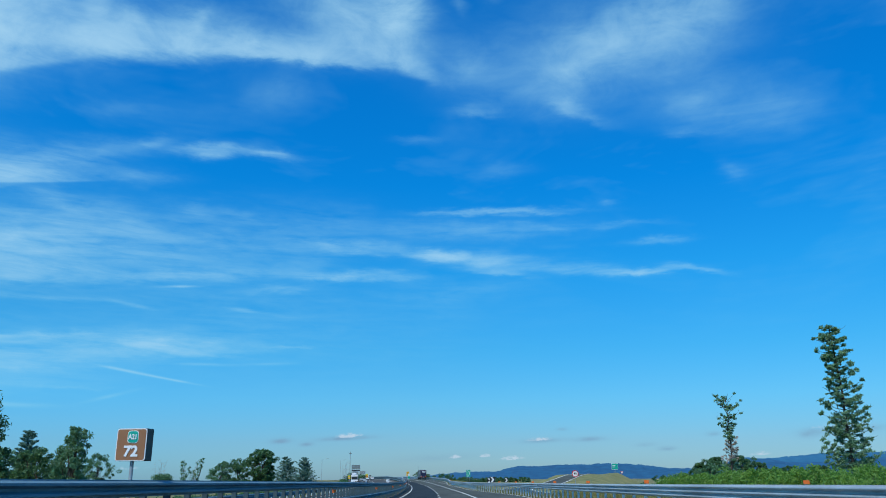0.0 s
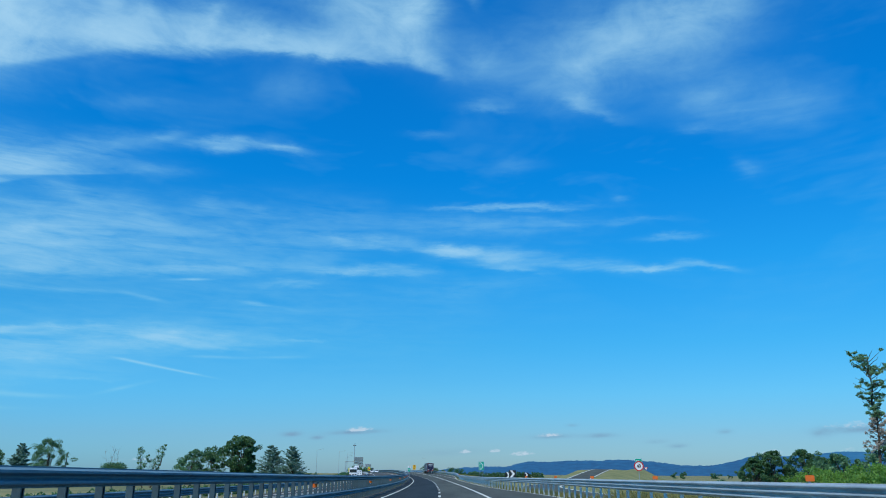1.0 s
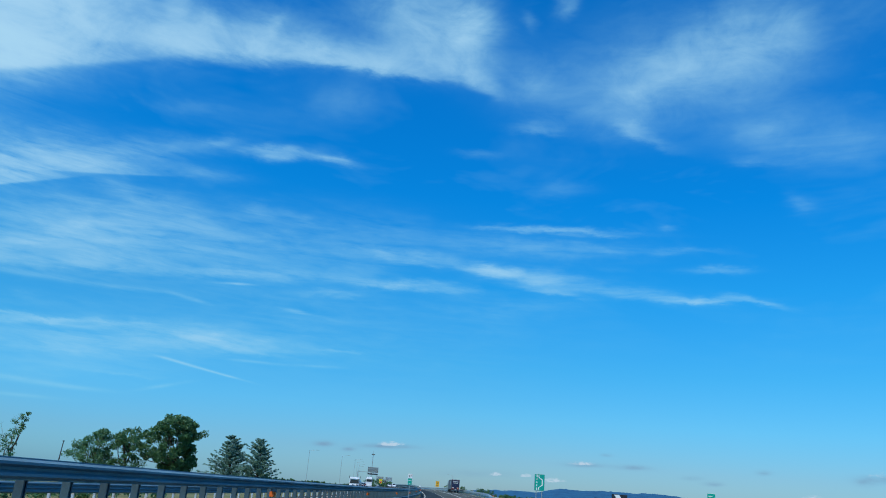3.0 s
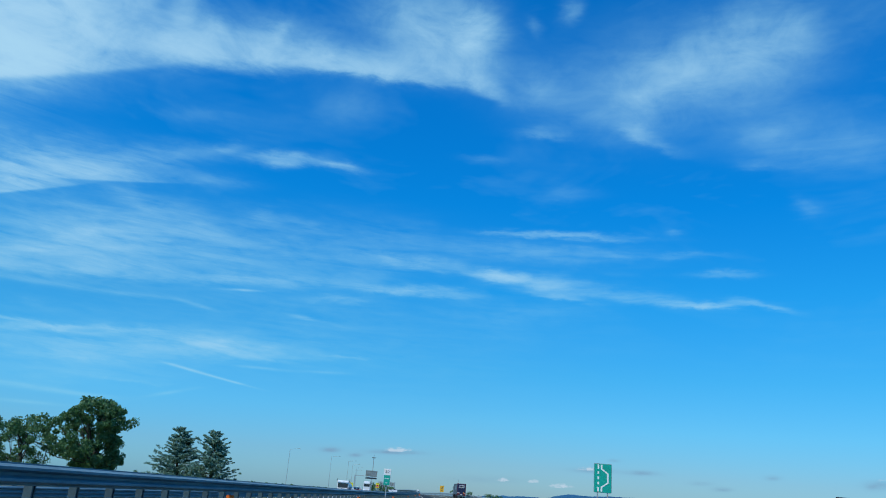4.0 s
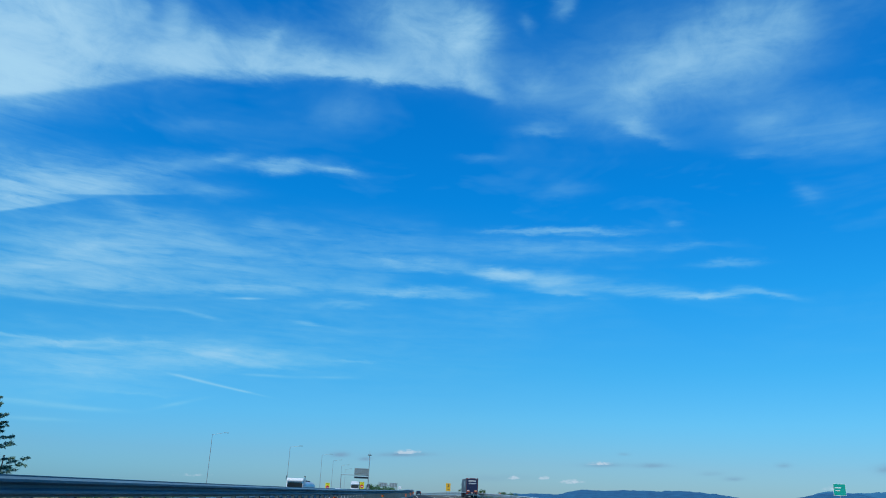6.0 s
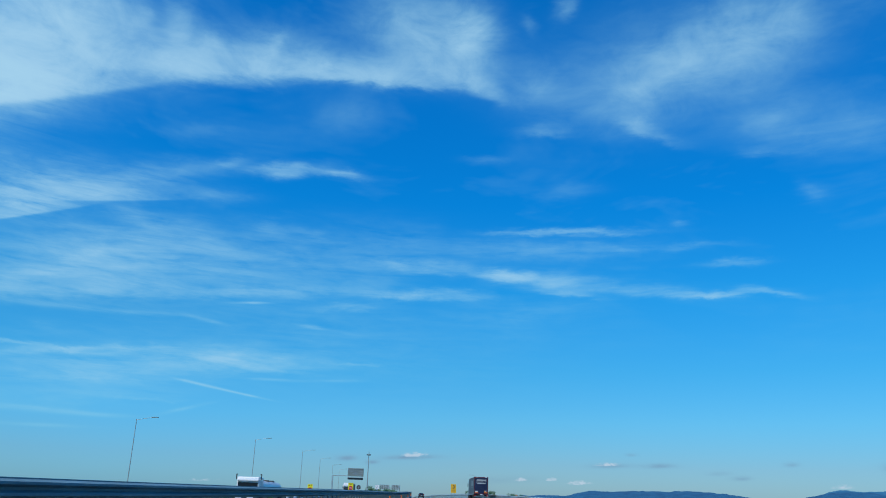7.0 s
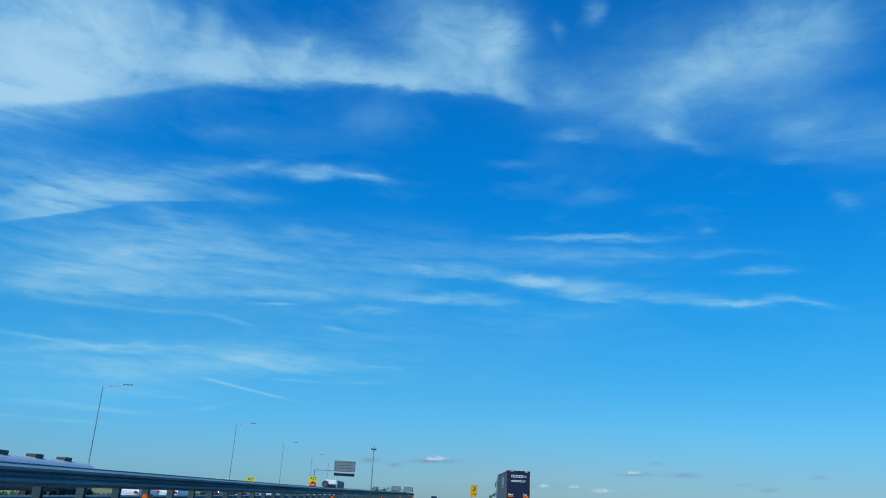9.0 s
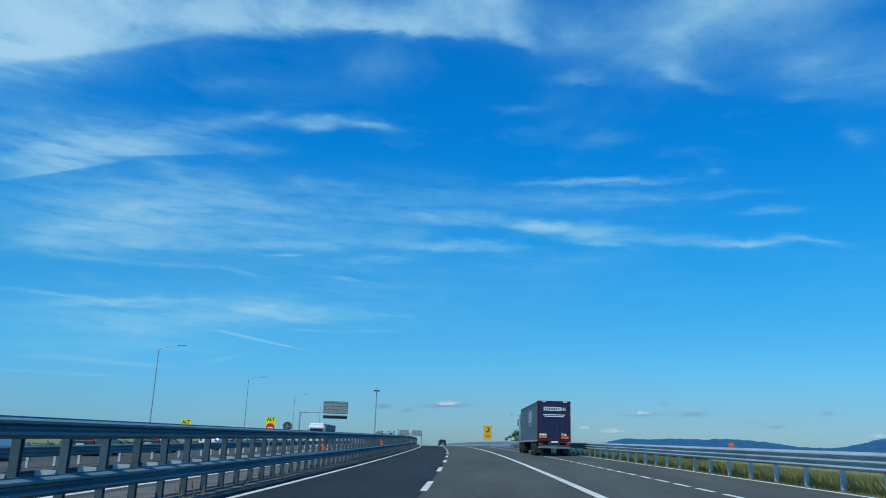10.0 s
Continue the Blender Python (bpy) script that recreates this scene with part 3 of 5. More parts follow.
def build_hills(dist, scale, add, name, label):
    verts, faces, n = [], [], 640
    for i in range(n + 1):
        a = -4.0 + 52.0 * i / n
        e = max(ridge(a + add) * scale, 0.01)
        s, c = math.sin(radians(a)), math.cos(radians(a))
        top = dist * math.tan(radians(e))
        for f, up in ((-0.10, -8.0), (-0.06, top * 0.35), (-0.02, top * 0.8), (0.0, top), (0.05, top * 0.5)):
            d = dist * (1 + f)
            verts.append((d * s, d * c, up + (top * 0.12 * noise.noise((a * 2, f * 40, 1.0)) if 0 < up < top else 0.0)))
    for i in range(n):
        for j in range(4):
            a = i * 5 + j
            faces.append((a, a + 5, a + 6, a + 1))
    ob = new(name, mesh_of(name, verts, faces, HILL_GLOW, True))
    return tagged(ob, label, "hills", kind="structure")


build_hills(4300, 1.0, 0.0, "backdrop", "long blue wooded hill range on the horizon")


def build_far_ridge():
    verts, faces, n, dist = [], [], 300, 4600
    for i in range(n + 1):
        a = 15.5 + 32.0 * i / n
        e = 0.40 + 0.80 * smooth(17.0, 20.5, a) + 0.28 * smooth(22.0, 26.0, a) + 0.10 * noise.noise((a * 0.8, 0, 7)) + 0.04 * noise.noise((a * 3.1, 0, 2)) + 0.02 * noise.noise((a * 9, 0, 2))
        s, c, top = math.sin(radians(a)), math.cos(radians(a)), dist * math.tan(radians(e))
        for f, up in ((-0.05, -8.0), (-0.02, top * 0.6), (0.0, top), (0.04, top * 0.4)):
            verts.append((dist * (1 + f) * s, dist * (1 + f) * c, up))
    for i in range(n):
        for j in range(3):
            faces.append((i * 4 + j, i * 4 + j + 4, i * 4 + j + 5, i * 4 + j + 1))
    tagged(new("backdrop", mesh_of("backdrop", verts, faces, HILL_FAR_GLOW, True)), "paler blue ridge behind the nearer hills", "hills", kind="structure")


build_far_ridge()

# ---------------------------------------------------------------- carriageways
Y0, Y1 = -60.0, 760.0


def rail_shift(y):
    """How far the roadside rail stands right of its usual line: nearer past the exit, wide at the lay-by."""
    return -0.30 - 2.3 * smooth(85, 140, y) + 3.70 * smooth(205, 290, y)




def strip(name, o0, o1, up, material, y0=Y0, y1=Y1, step=4.0, thick=0.06, label="", category="road", parent=None, shift=None, wide=False):
    mid = [(1.5, up)] if o0 < 1 and o1 > 3 else []
    me = sweep(name, [(o0, up), *mid, (o1, up), (o1, up - thick), (o0, up - thick)], y0, y1, step, material, shift=shift, wide=wide)
    ob = new(name, me)
    ob.parent = parent
    if parent is None:
        tagged(ob, label, category, kind="structure")
    return ob


# embankment that carries both carriageways
bank_section = [(-40.0, -3.2), (-30.0, -1.2), (-26.0, -0.62), (-18.0, -0.60), (-7.2, -0.56), (-6.4, -0.50), (-4.2, -0.14), (4.0, -0.10), (8.2, -0.10), (9.0, -0.10), (12.0, -0.35), (17.0, -1.0), (24.0, -3.2)]
tagged(new("verge", sweep("verge", bank_section, Y0, Y1, 6.0, VERGE, closed=False, soft=True, shift=rail_shift)), "grassy motorway embankment with dry and green grass", "verge", kind="structure")



def opp_z(o):
    """The opposite carriageway falls away to its far edge."""
    return -0.10 - 0.032 * (-7.3 - o)


road = strip("road", -4.62, 0.0, 0.0, ASPHALT_NEW, label="dark fresh asphalt of the overtaking lane", category="road")
strip("road_right", 0.002, 8.9, 0.0, ASPHALT_OLD, shift=rail_shift, label="grey worn asphalt of the driving and exit lanes", category="road")
tagged(new("road_opposite", sweep("road_opposite", [(-7.3, opp_z(-7.3)), (-7.3, -0.5), (-17.3, -0.5), (-17.3, opp_z(-17.3))], Y0, Y1, 4.0, ASPHALT_SIDE)), "grey asphalt of the opposite carriageway", "road", kind="structure")
strip("road_service", -25.0, -17.6, -0.45, ASPHALT_SIDE, y0=235, y1=620, label="grey asphalt of the service road beyond the carriageway", category="road")
tagged(new("median_strip", sweep("median_strip", [(-4.63, 0.01), (-4.63, -0.3), (-7.35, -0.5), (-7.35, -0.10), (-5.6, -0.02)], Y0, Y1, 6.0, GRAVEL)), "grey gravel strip under the median barrier", "median", kind="structure")


def line(name, o, w, up=0.006, y0=Y0, y1=Y1, parent=road, label="", z=0.0, shift=None, wide=False):
    ob = strip(name, o - w / 2, o + w / 2, z + up, PAINT, y0, y1, 3.0, 0.005, parent=parent, shift=shift, wide=wide)
    return tagged(ob, label)


line("edge_line", -3.75, 0.15, label="solid white edge line", shift=lambda y: -0.42 * smooth(200, 300, y), wide=True)
line("edge_line", 3.38, 0.23, label="broad solid white line beside the exit lane", shift=lambda y: 0.36 * smooth(200, 300, y), wide=True, parent=bpy.data.objects["road_right"])
line("edge_line", 8.72, 0.12, label="thin white edge line", shift=rail_shift, parent=bpy.data.objects["road_right"])
line("edge_line", -7.95, 0.20, z=opp_z(-7.95), parent=bpy.data.objects["road_opposite"])
line("edge_line", -14.95, 0.20, z=opp_z(-14.95), parent=bpy.data.objects["road_opposite"])

for k in range(52):
    y = -33.75 + k * 12
    strip("lane_dash", -0.09, 0.09, 0.007, PAINT, y, y + 4.5, 1.5, 0.006, parent=road)
for k in range(52):
    y = -40 + k * 12 + 3.0
    strip("lane_dash", -11.3, -11.12, -0.413, PAINT, y, y + 4.5, 1.5, 0.006, parent=bpy.data.objects["road_opposite"])
for k in range(150):
    y = 210.6 + k * 2.25
    strip("lane_dash", 6.15, 6.28, 0.007, PAINT, y, y + 1.5, 0.75, 0.006, parent=bpy.data.objects["road_right"], shift=lambda y: 0.65, wide=True)

# ---------------------------------------------------------------- guardrails


def wave(o, top, waves, face, depth=0.11, pitch=0.165, thick=0.012):
    """The corrugated section of a crash barrier's beam; face is +1 where it faces right."""
    front = []
    n = waves * 8
    h = waves * pitch
    for i in range(n + 1):
        a = i / n
        bulge = 0.5 - 0.5 * math.cos(2 * math.pi * a * waves)
        bulge = min(max(bulge * 1.6 - 0.3, 0.0), 1.0)
        front.append((o + face * depth * bulge, top - h * a))
    rear = [(x - face * thick, z) for x, z in reversed(front)]
    return front + rear


def post_mesh(name, h, w=0.12, d=0.10, t=0.012):
    """A folded C post, its flange across the road, base at z = 0."""
    pts = [(-w / 2, -d / 2), (w / 2, -d / 2), (w / 2, -d / 2 + 0.03), (w / 2 - t, -d / 2 + 0.03), (w / 2 - t, -d / 2 + t), (-w / 2 + t, -d / 2 + t),
           (-w / 2 + t, d / 2 - t), (w / 2 - t, d / 2 - t), (w / 2 - t, d / 2 - 0.03), (w / 2, d / 2 - 0.03), (w / 2, d / 2), (-w / 2, d / 2)]
    n = len(pts)
    verts = [(x, y, z) for z in (0, h) for x, y in pts]
    faces = [(k, (k + 1) % n, (k + 1) % n + n, k + n) for k in range(n)] + [tuple(range(n))[::-1], tuple(range(n, 2 * n))]
    return mesh_of(name, verts, faces, STEEL_SHADE_TONE)


def posts(rail, mesh, o, y0, y1, gap, base, limit, stretch):
    """Posts along the road; those inside the stretch are pieces, the rest one joined piece."""
    rest_v, rest_f, made = [], [], 0
    vs = np.array([v.co for v in mesh.vertices])
    fs = [tuple(p.vertices) for p in mesh.polygons]
    y = y0
    while y < y1:
        p, a = at(y, o(y) if callable(o) else o, base(y)), heading(y)
        if stretch[0] <= y <= stretch[1] and made < limit:
            ob = new("post", mesh)
            ob.parent = rail
            ob.matrix_basis = pose(*p, 0, 0, a)
            made += 1
        else:
            m = pose(*p, 0, 0, a)
            k = len(rest_v)
            rest_v += [m @ Vector(v) for v in vs]
            rest_f += [tuple(i + k for i in f) for f in fs]
        y += gap
    if rest_v:
        ob = new("far_posts", mesh_of("far_posts", rest_v, rest_f, STEEL_SHADE_TONE))
        ob.parent = rail
        tagged(ob, kind="stuff")


def rail_top(y):
    return 0.06 - 0.07 * smooth(35, 120, y) + 0.07 * smooth(150, 290, y) + 0.055 * math.exp(-((y - 258) / 28) ** 2) + 0.035 * math.exp(-((y - 36) / 20) ** 2)


median = thing("median_guardrail", pose(0, 0, 0), "tall galvanised steel median guardrail with two corrugated beams", "guardrail", kind="structure")
M_O = -5.05
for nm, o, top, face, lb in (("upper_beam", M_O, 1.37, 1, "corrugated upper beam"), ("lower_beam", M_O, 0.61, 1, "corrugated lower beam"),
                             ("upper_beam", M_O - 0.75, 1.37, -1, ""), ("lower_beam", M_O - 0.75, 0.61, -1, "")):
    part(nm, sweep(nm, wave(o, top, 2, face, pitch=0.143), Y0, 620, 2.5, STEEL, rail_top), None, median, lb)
# cap in the darkened post tone, which holds down its sunlit strip
part("top_rail", sweep("top_rail", [(M_O - 0.015, 1.365), (M_O - 0.015, 1.31), (M_O - 0.14, 1.31), (M_O - 0.14, 1.365)], Y0, 620, 2.5, STEEL_SHADE_TONE, rail_top), None, median, "flat steel cap rail")
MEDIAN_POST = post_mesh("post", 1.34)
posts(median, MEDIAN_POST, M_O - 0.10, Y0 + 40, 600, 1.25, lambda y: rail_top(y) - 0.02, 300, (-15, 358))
sv, sf = [], []
y = Y0 + 40
while y < 420:
    for z0 in (0.60, 1.14):
        for sx, sy, so in ((0.30, 0.14, M_O - 0.32),):
            p, a = at(y, so, rail_top(y) + z0), heading(y)
            m = pose(*p, 0, 0, a)
            k = len(sv)
            sv += [m @ Vector((x * sx / 2, yy * sy / 2, zz * 0.04)) for zz in (-1, 1) for x, yy in ((-1, -1), (1, -1), (1, 1), (-1, 1))]
            sf += [tuple(i + k for i in f) for f in ((3, 2, 1, 0), (4, 5, 6, 7), (0, 1, 5, 4), (1, 2, 6, 5), (2, 3, 7, 6), (3, 0, 4, 7))]
    y += 1.25
sp = new("spacers", mesh_of("spacers", sv, sf, STEEL_SUNLIT_TONE))
sp.parent = median
tagged(sp, "bright zinc spacer blocks between the beams", kind="stuff")


def right_up(y):
    return 0.33 - 0.31 * smooth(60, 280, y)


rguard = thing("roadside_guardrail", pose(0, 0, 0), "galvanised three-wave steel guardrail beside the grass verge", "guardrail", kind="structure")
part("beam", sweep("beam", wave(9.35, 0.955, 3, -1, pitch=0.160), Y0, 620, 2.5, STEEL_SUNLIT_TONE, right_up, soft=True, shift=rail_shift), None, rguard, "corrugated three-wave beam")
RIGHT_POST = post_mesh("post", 1.36)
RIGHT_POST.materials[0] = SPACER
posts(rguard, RIGHT_POST, lambda y: 9.52 + rail_shift(y), Y0 + 40, 600, 2.25, lambda y: right_up(y) - 0.48, 300, (-15, 600))
far_post = post_mesh("post", 0.9)
far_post.materials[0] = SPACER
oguard = thing("far_guardrail", pose(0, 0, 0), "galvanised steel guardrail beyond the opposite carriageway", "guardrail", kind="structure")
part("beam", sweep("beam", wave(-17.4, 0.47, 3, 1, pitch=0.16), Y0, 450, 2.5, STEEL, soft=True), None, oguard)
posts(oguard, far_post, -17.55, Y0 + 40, 450, 2.25, lambda y: -0.46, 300, (-15, 450))


def reflector(y, o, up, label, w=0.26, h=0.17):
    t = thing("reflector", pose(*at(y, o, up), 0, 0, heading(y)), label, "reflector", "orange reflectors along the rails")
    part("plate", rounded_plate(w, h, 0.02, 0.02), ORANGE, t)
    part("bracket", box(0.05, 0.03, 0.10, 0, 0.035, -0.05), STEEL_GREY, t)


for k, y in enumerate([21 + 14.4 * i for i in range(7)] + [219.0, 323.5]):
    reflector(y - 1.4 * (k == 0), 9.40 + rail_shift(y), right_up(y) + (0.97 if k == 0 else 0.985), "orange reflector plate standing on the roadside guardrail", *((0.15, 0.09) if k == 0 else (0.21, 0.14)))
for y in [38.7 + 25.4 * k for k in range(9)] + [279.8, 301.0, 325.0, 349.5] + [374 + 24.5 * k for k in range(5)]:
    reflector(y, M_O + 0.02, rail_top(y) + 0.86, "orange reflector plate hung on the median guardrail", 0.19, 0.15)
    if y > 250:
        reflector(y, M_O + 0.02, rail_top(y) + 0.66, "orange reflector plate hung low on the median guardrail", 0.19, 0.13)

# ---------------------------------------------------------------- signs


def sign_pose(y, o, up):
    return pose(*at(y, o, up), 0, 0, heading(y))


def sign_72():
    t = thing("kilometre_sign", pose(-5.93, 15.2, -0.05, 0, 0, -7), "brown boxed kilometre sign on a grey post in the median", "road sign")
    z0 = 1.735
    part("post", rod((0, 0.1, -0.2), (0, 0.1, z0 + 0.1), 0.035), STEEL_GREY, t)
    part("case", box(0.60, 0.26, 0.60, 0, 0.14, z0, 0.012), BLACK, t, "black case")
    part("rim", rounded_plate(0.60, 0.60, 0.012, 0.05, 0, -0.004, z0), WHITE, t, "white rim")
    part("face", rounded_plate(0.565, 0.565, 0.010, 0.04, 0, -0.010, z0 + 0.0175), BROWN, t, "brown face")
    badge = part("badge", rounded_plate(0.22, 0.235, 0.008, 0.06, 0.03, -0.016, z0 + 0.325), WHITE, t)
    part("badge_face", rounded_plate(0.200, 0.212, 0.006, 0.055, 0.03, -0.020, z0 + 0.337), GREEN, badge, "green badge")
    lettering("A21", 0.135, WHITE, badge, 0.03, -0.024, z0 + 0.44, squeeze=0.8, bold=0.004)
    lettering("72", 0.27, WHITE, t, 0.01, -0.016, z0 + 0.17, squeeze=1.05, bold=0.010)


def sign_87():
    t = thing("distance_sign", pose(-7.38, 175.1, -0.54, 0, 0, 4), "white and green boxed distance sign on a post in the median", "road sign")
    z0 = 1.80
    part("post", rod((0, 0.1, -0.1), (0, 0.1, z0 + 0.1), 0.04), STEEL_GREY, t)
    part("case", box(0.46, 0.20, 1.08, 0, 0.11, z0, 0.012), BLACK, t, "black case")
    part("rim", rounded_plate(0.46, 1.08, 0.012, 0.02, 0, -0.004, z0), WHITE, t)
    part("upper_face", rounded_plate(0.44, 0.39, 0.008, 0.015, 0, -0.010, z0 + 0.675), WHITE, t, "white face")
    part("lower_face", rounded_plate(0.43, 0.645, 0.008, 0.015, 0, -0.010, z0 + 0.015), GREEN, t, "green face")
    lettering("87", 0.25, BLACK, t, 0.0, -0.016, z0 + 0.87, squeeze=1.08, bold=0.0, gap=1.12)
    lettering("14", 0.12, WHITE, t, -0.02, -0.016, z0 + 0.16, bold=0.002)
    for k in range(7):
        part("text_bar", box(0.030, 0.004, 0.05, -0.132 + k * 0.044, -0.014, z0 + 0.42), WHITE, t)


def sign_layby():
    t = thing("layby_sign", pose(5.0, 159.6, -0.55, 0, 0, 3), "green lay-by sign with a white bend on two steel posts", "road sign")
    w, h, z0 = 0.86, 1.35, 2.12
    for x in (-0.24, 0.24):
        part("post", rod((x, 0.05, -0.2), (x, 0.05, z0 + h - 0.1), 0.03), STEEL_GREY, t)
    part("plate", rounded_plate(w, h, 0.02, 0.03, 0, 0, z0), STEEL_GREY, t, "grey edge")
    part("face", rounded_plate(w - 0.04, h - 0.04, 0.006, 0.03, 0, -0.006, z0 + 0.02), GREEN, t, "green face")
    x0 = -0.22
    for a, b in ((0.05, 0.25), (0.38, 0.50), (0.62, 0.74), (0.86, 0.98), (1.10, 1.30)):
        part("lane_mark", box(0.075, 0.004, b - a, x0, -0.010, z0 + a), WHITE, t)
    k = 0.075
    pts = [(-0.10, 0.05), (-0.10, 0.27), (0.20, 0.47), (0.20, 0.88), (-0.10, 1.08), (-0.10, 1.30)]
    right = [(x + k, z) for x, z in pts]
    right[1], right[2], right[3], right[4] = (-0.10 + k, 0.24), (0.20 + k, 0.44), (0.20 + k, 0.91), (-0.10 + k, 1.11)
    bm = bmesh.new()
    left = [bm.verts.new((x, -0.011, z0 + z)) for x, z in pts]
    rgt = [bm.verts.new((x, -0.011, z0 + z)) for x, z in right]
    for i in range(5):
        bm.faces.new((left[i], left[i + 1], rgt[i + 1], rgt[i]))
    got = bmesh.ops.extrude_face_region(bm, geom=list(bm.faces))["geom"]
    for v in got:
        if isinstance(v, bmesh.types.BMVert):
            v.co.y += 0.004
    part("bend_mark", bm, WHITE, t, "white bent line")


def chevron(y, x, up, size=0.9, arrow=True):
    t = thing("chevron_board", pose(x, y, road_z(y), 0, 0, 2), "black board with a white bent arrow on two posts", "road sign", "chevron boards at the exit")
    for dx in (-size * 0.28, size * 0.28):
        part("post", rod((dx, 0.04, -1.0), (dx, 0.04, up + size * 0.9), 0.03), STEEL_GREY, t)
    part("plate", rounded_plate(size, size, 0.02, 0.02, 0, 0, up), BLACK, t, "black plate")
    s = size
    pts = [(-0.36 * s, up + 0.03 * s), (-0.02 * s, up + 0.03 * s), (0.36 * s, up + 0.5 * s), (-0.02 * s, up + 0.97 * s), (-0.36 * s, up + 0.97 * s), (0.02 * s, up + 0.5 * s)]
    bm = bmesh.new()
    vs = [bm.verts.new((a, -0.004, b)) for a, b in pts]
    bm.faces.new((vs[0], vs[1], vs[2], vs[5]))
    bm.faces.new((vs[5], vs[2], vs[3], vs[4]))
    got = bmesh.ops.extrude_face_region(bm, geom=list(bm.faces))["geom"]
    for v in got:
        if isinstance(v, bmesh.types.BMVert):
            v.co.y -= 0.004
    part("arrow", bm, WHITE, t, "white arrow")


def sign_40():
    t = thing("speed_limit_sign", pose(16.2, 98.9, -1.2), "round white speed limit sign with a red rim", "road sign")
    m = Matrix.Translation((0, 0, 3.0)) @ Matrix.Rotation(radians(90), 4, "X")
    part("post", rod((0, 0.05, -1.0), (0, 0.05, 3.3), 0.03), STEEL_GREY, t)
    part("plate", disc(0.41, 0.02, m), WHITE, t, "white disc")
    part("rim", disc(0.41, 0.012, Matrix.Translation((0, -0.016, 0)) @ m, inner=0.325), RED, t, "red rim")
    lettering("40", 0.39, BLACK, t, 0, -0.014, 3.0, squeeze=0.9, bold=0.008)


def sign_green_far():
    t = thing("direction_sign", pose(83.9, 393.0, 1.4), "green direction sign on one post on the grassy mound", "road sign")
    part("post", rod((0, 0.1, -1.5), (0, 0.1, 6.4), 0.10), STEEL_GREY, t)
    part("plate", rounded_plate(3.1, 2.9, 0.05, 0.1, 0, 0, 3.6), WHITE, t, "white edge")
    part("face", rounded_plate(2.95, 2.75, 0.01, 0.1, 0, -0.01, 3.675), GREEN, t, "green face")
    part("text_bar", box(1.5, 0.01, 0.22, -0.4, -0.02, 5.4), WHITE, t, "pale bar of lettering")
    part("text_bar", box(1.1, 0.01, 0.22, -0.5, -0.02, 4.7), WHITE, t, "pale bar of lettering")


def sign_amber():
    t = thing("exit_sign", pose(-18.9, 434.0, 1.3, 0, 0, 8), "amber yellow exit sign with dark figure on two posts", "road sign")
    for x in (-0.45, 0.45):
        part("post", rod((x, 0.08, -0.5), (x, 0.08, 3.4), 0.05), STEEL_GREY, t)
    part("plate", rounded_plate(1.45, 2.3, 0.04, 0.05, 0, 0, 1.3), AMBER, t, "amber plate")
    part("figure", outline([(-0.30, 2.45), (0.10, 2.45), (0.40, 2.9), (0.15, 3.35), (-0.12, 3.35), (0.14, 2.9), (-0.02, 2.66), (-0.30, 2.66)], 0.012, -0.014), DARKGREY, t, "dark bent figure")
    part("text_bar", box(0.9, 0.012, 0.14, 0, -0.008, 1.75), DARKGREY, t)


def sign_alt(x, y, z):
    """z is the plate's upper edge."""
    t = thing("stop_sign", pose(x, y, z, 0, 0, 6), "yellow roadside sign lettered over a red disc", "road sign", "yellow stop signs by the service road")
    part("post", rod((0, 0.06, -4.2), (0, 0.06, -0.1), 0.05), STEEL_GREY, t)
    part("plate", rounded_plate(1.0, 1.5, 0.04, 0.05, 0, 0, -1.5), YELLOW, t, "yellow plate")
    lettering("ALT", 0.40, BLACK, t, 0, -0.008, -0.22, bold=0.008)
    m = Matrix.Translation((0, -0.008, -0.97)) @ Matrix.Rotation(radians(90), 4, "X")
    d = part("disc", disc(0.40, 0.012, m), RED, t, "red disc")
    part("bar", box(0.5, 0.01, 0.10, 0, -0.018, -1.02), WHITE, d, "white bar")


def small_marker(y, up, figures=""):
    t = thing("marker_sign", sign_pose(y, -5.3, 0.0), "small white marker sign with dark figures on a thin post", "road sign", "white markers in the median")
    part("post", rod((0, 0.05, 0.0), (0, 0.05, up + 0.1), 0.022), STEEL_GREY, t)
    part("case", box(0.30, 0.10, 0.30, 0, 0.07, up, 0.008), DARKGREY, t, "dark grey case")
    part("plate", rounded_plate(0.30, 0.30, 0.015, 0.02, 0, 0, up), WHITE, t)
    if figures:
        lettering("I", 0.11, BLACK, t, 0.0, -0.006, up + 0.21)
        lettering(figures, 0.12, BLACK, t, 0.0, -0.006, up + 0.09, gap=1.2)
    else:
        for x, z, w in ((-0.05, 0.17, 0.02), (0.035, 0.17, 0.03), (0.07, 0.17, 0.02), (-0.06, 0.05, 0.035), (0.05, 0.05, 0.035)):
            part("figure_bar", box(w, 0.006, 0.085, x, -0.004, up + z), DARKGREY, t)


def edge_board(y):
    t = thing("edge_board", sign_pose(y, -18.6, -0.36), "dark back of a small edge board on a post", "road sign", "boards along the opposite carriageway")
    part("post", rod((0, 0.0, -0.3), (0, 0.0, 1.40), 0.03), STEEL_GREY, t)
    part("plate", rounded_plate(0.46, 0.28, 0.02, 0.02, 0, -0.045, 1.15), DARKGREY, t)


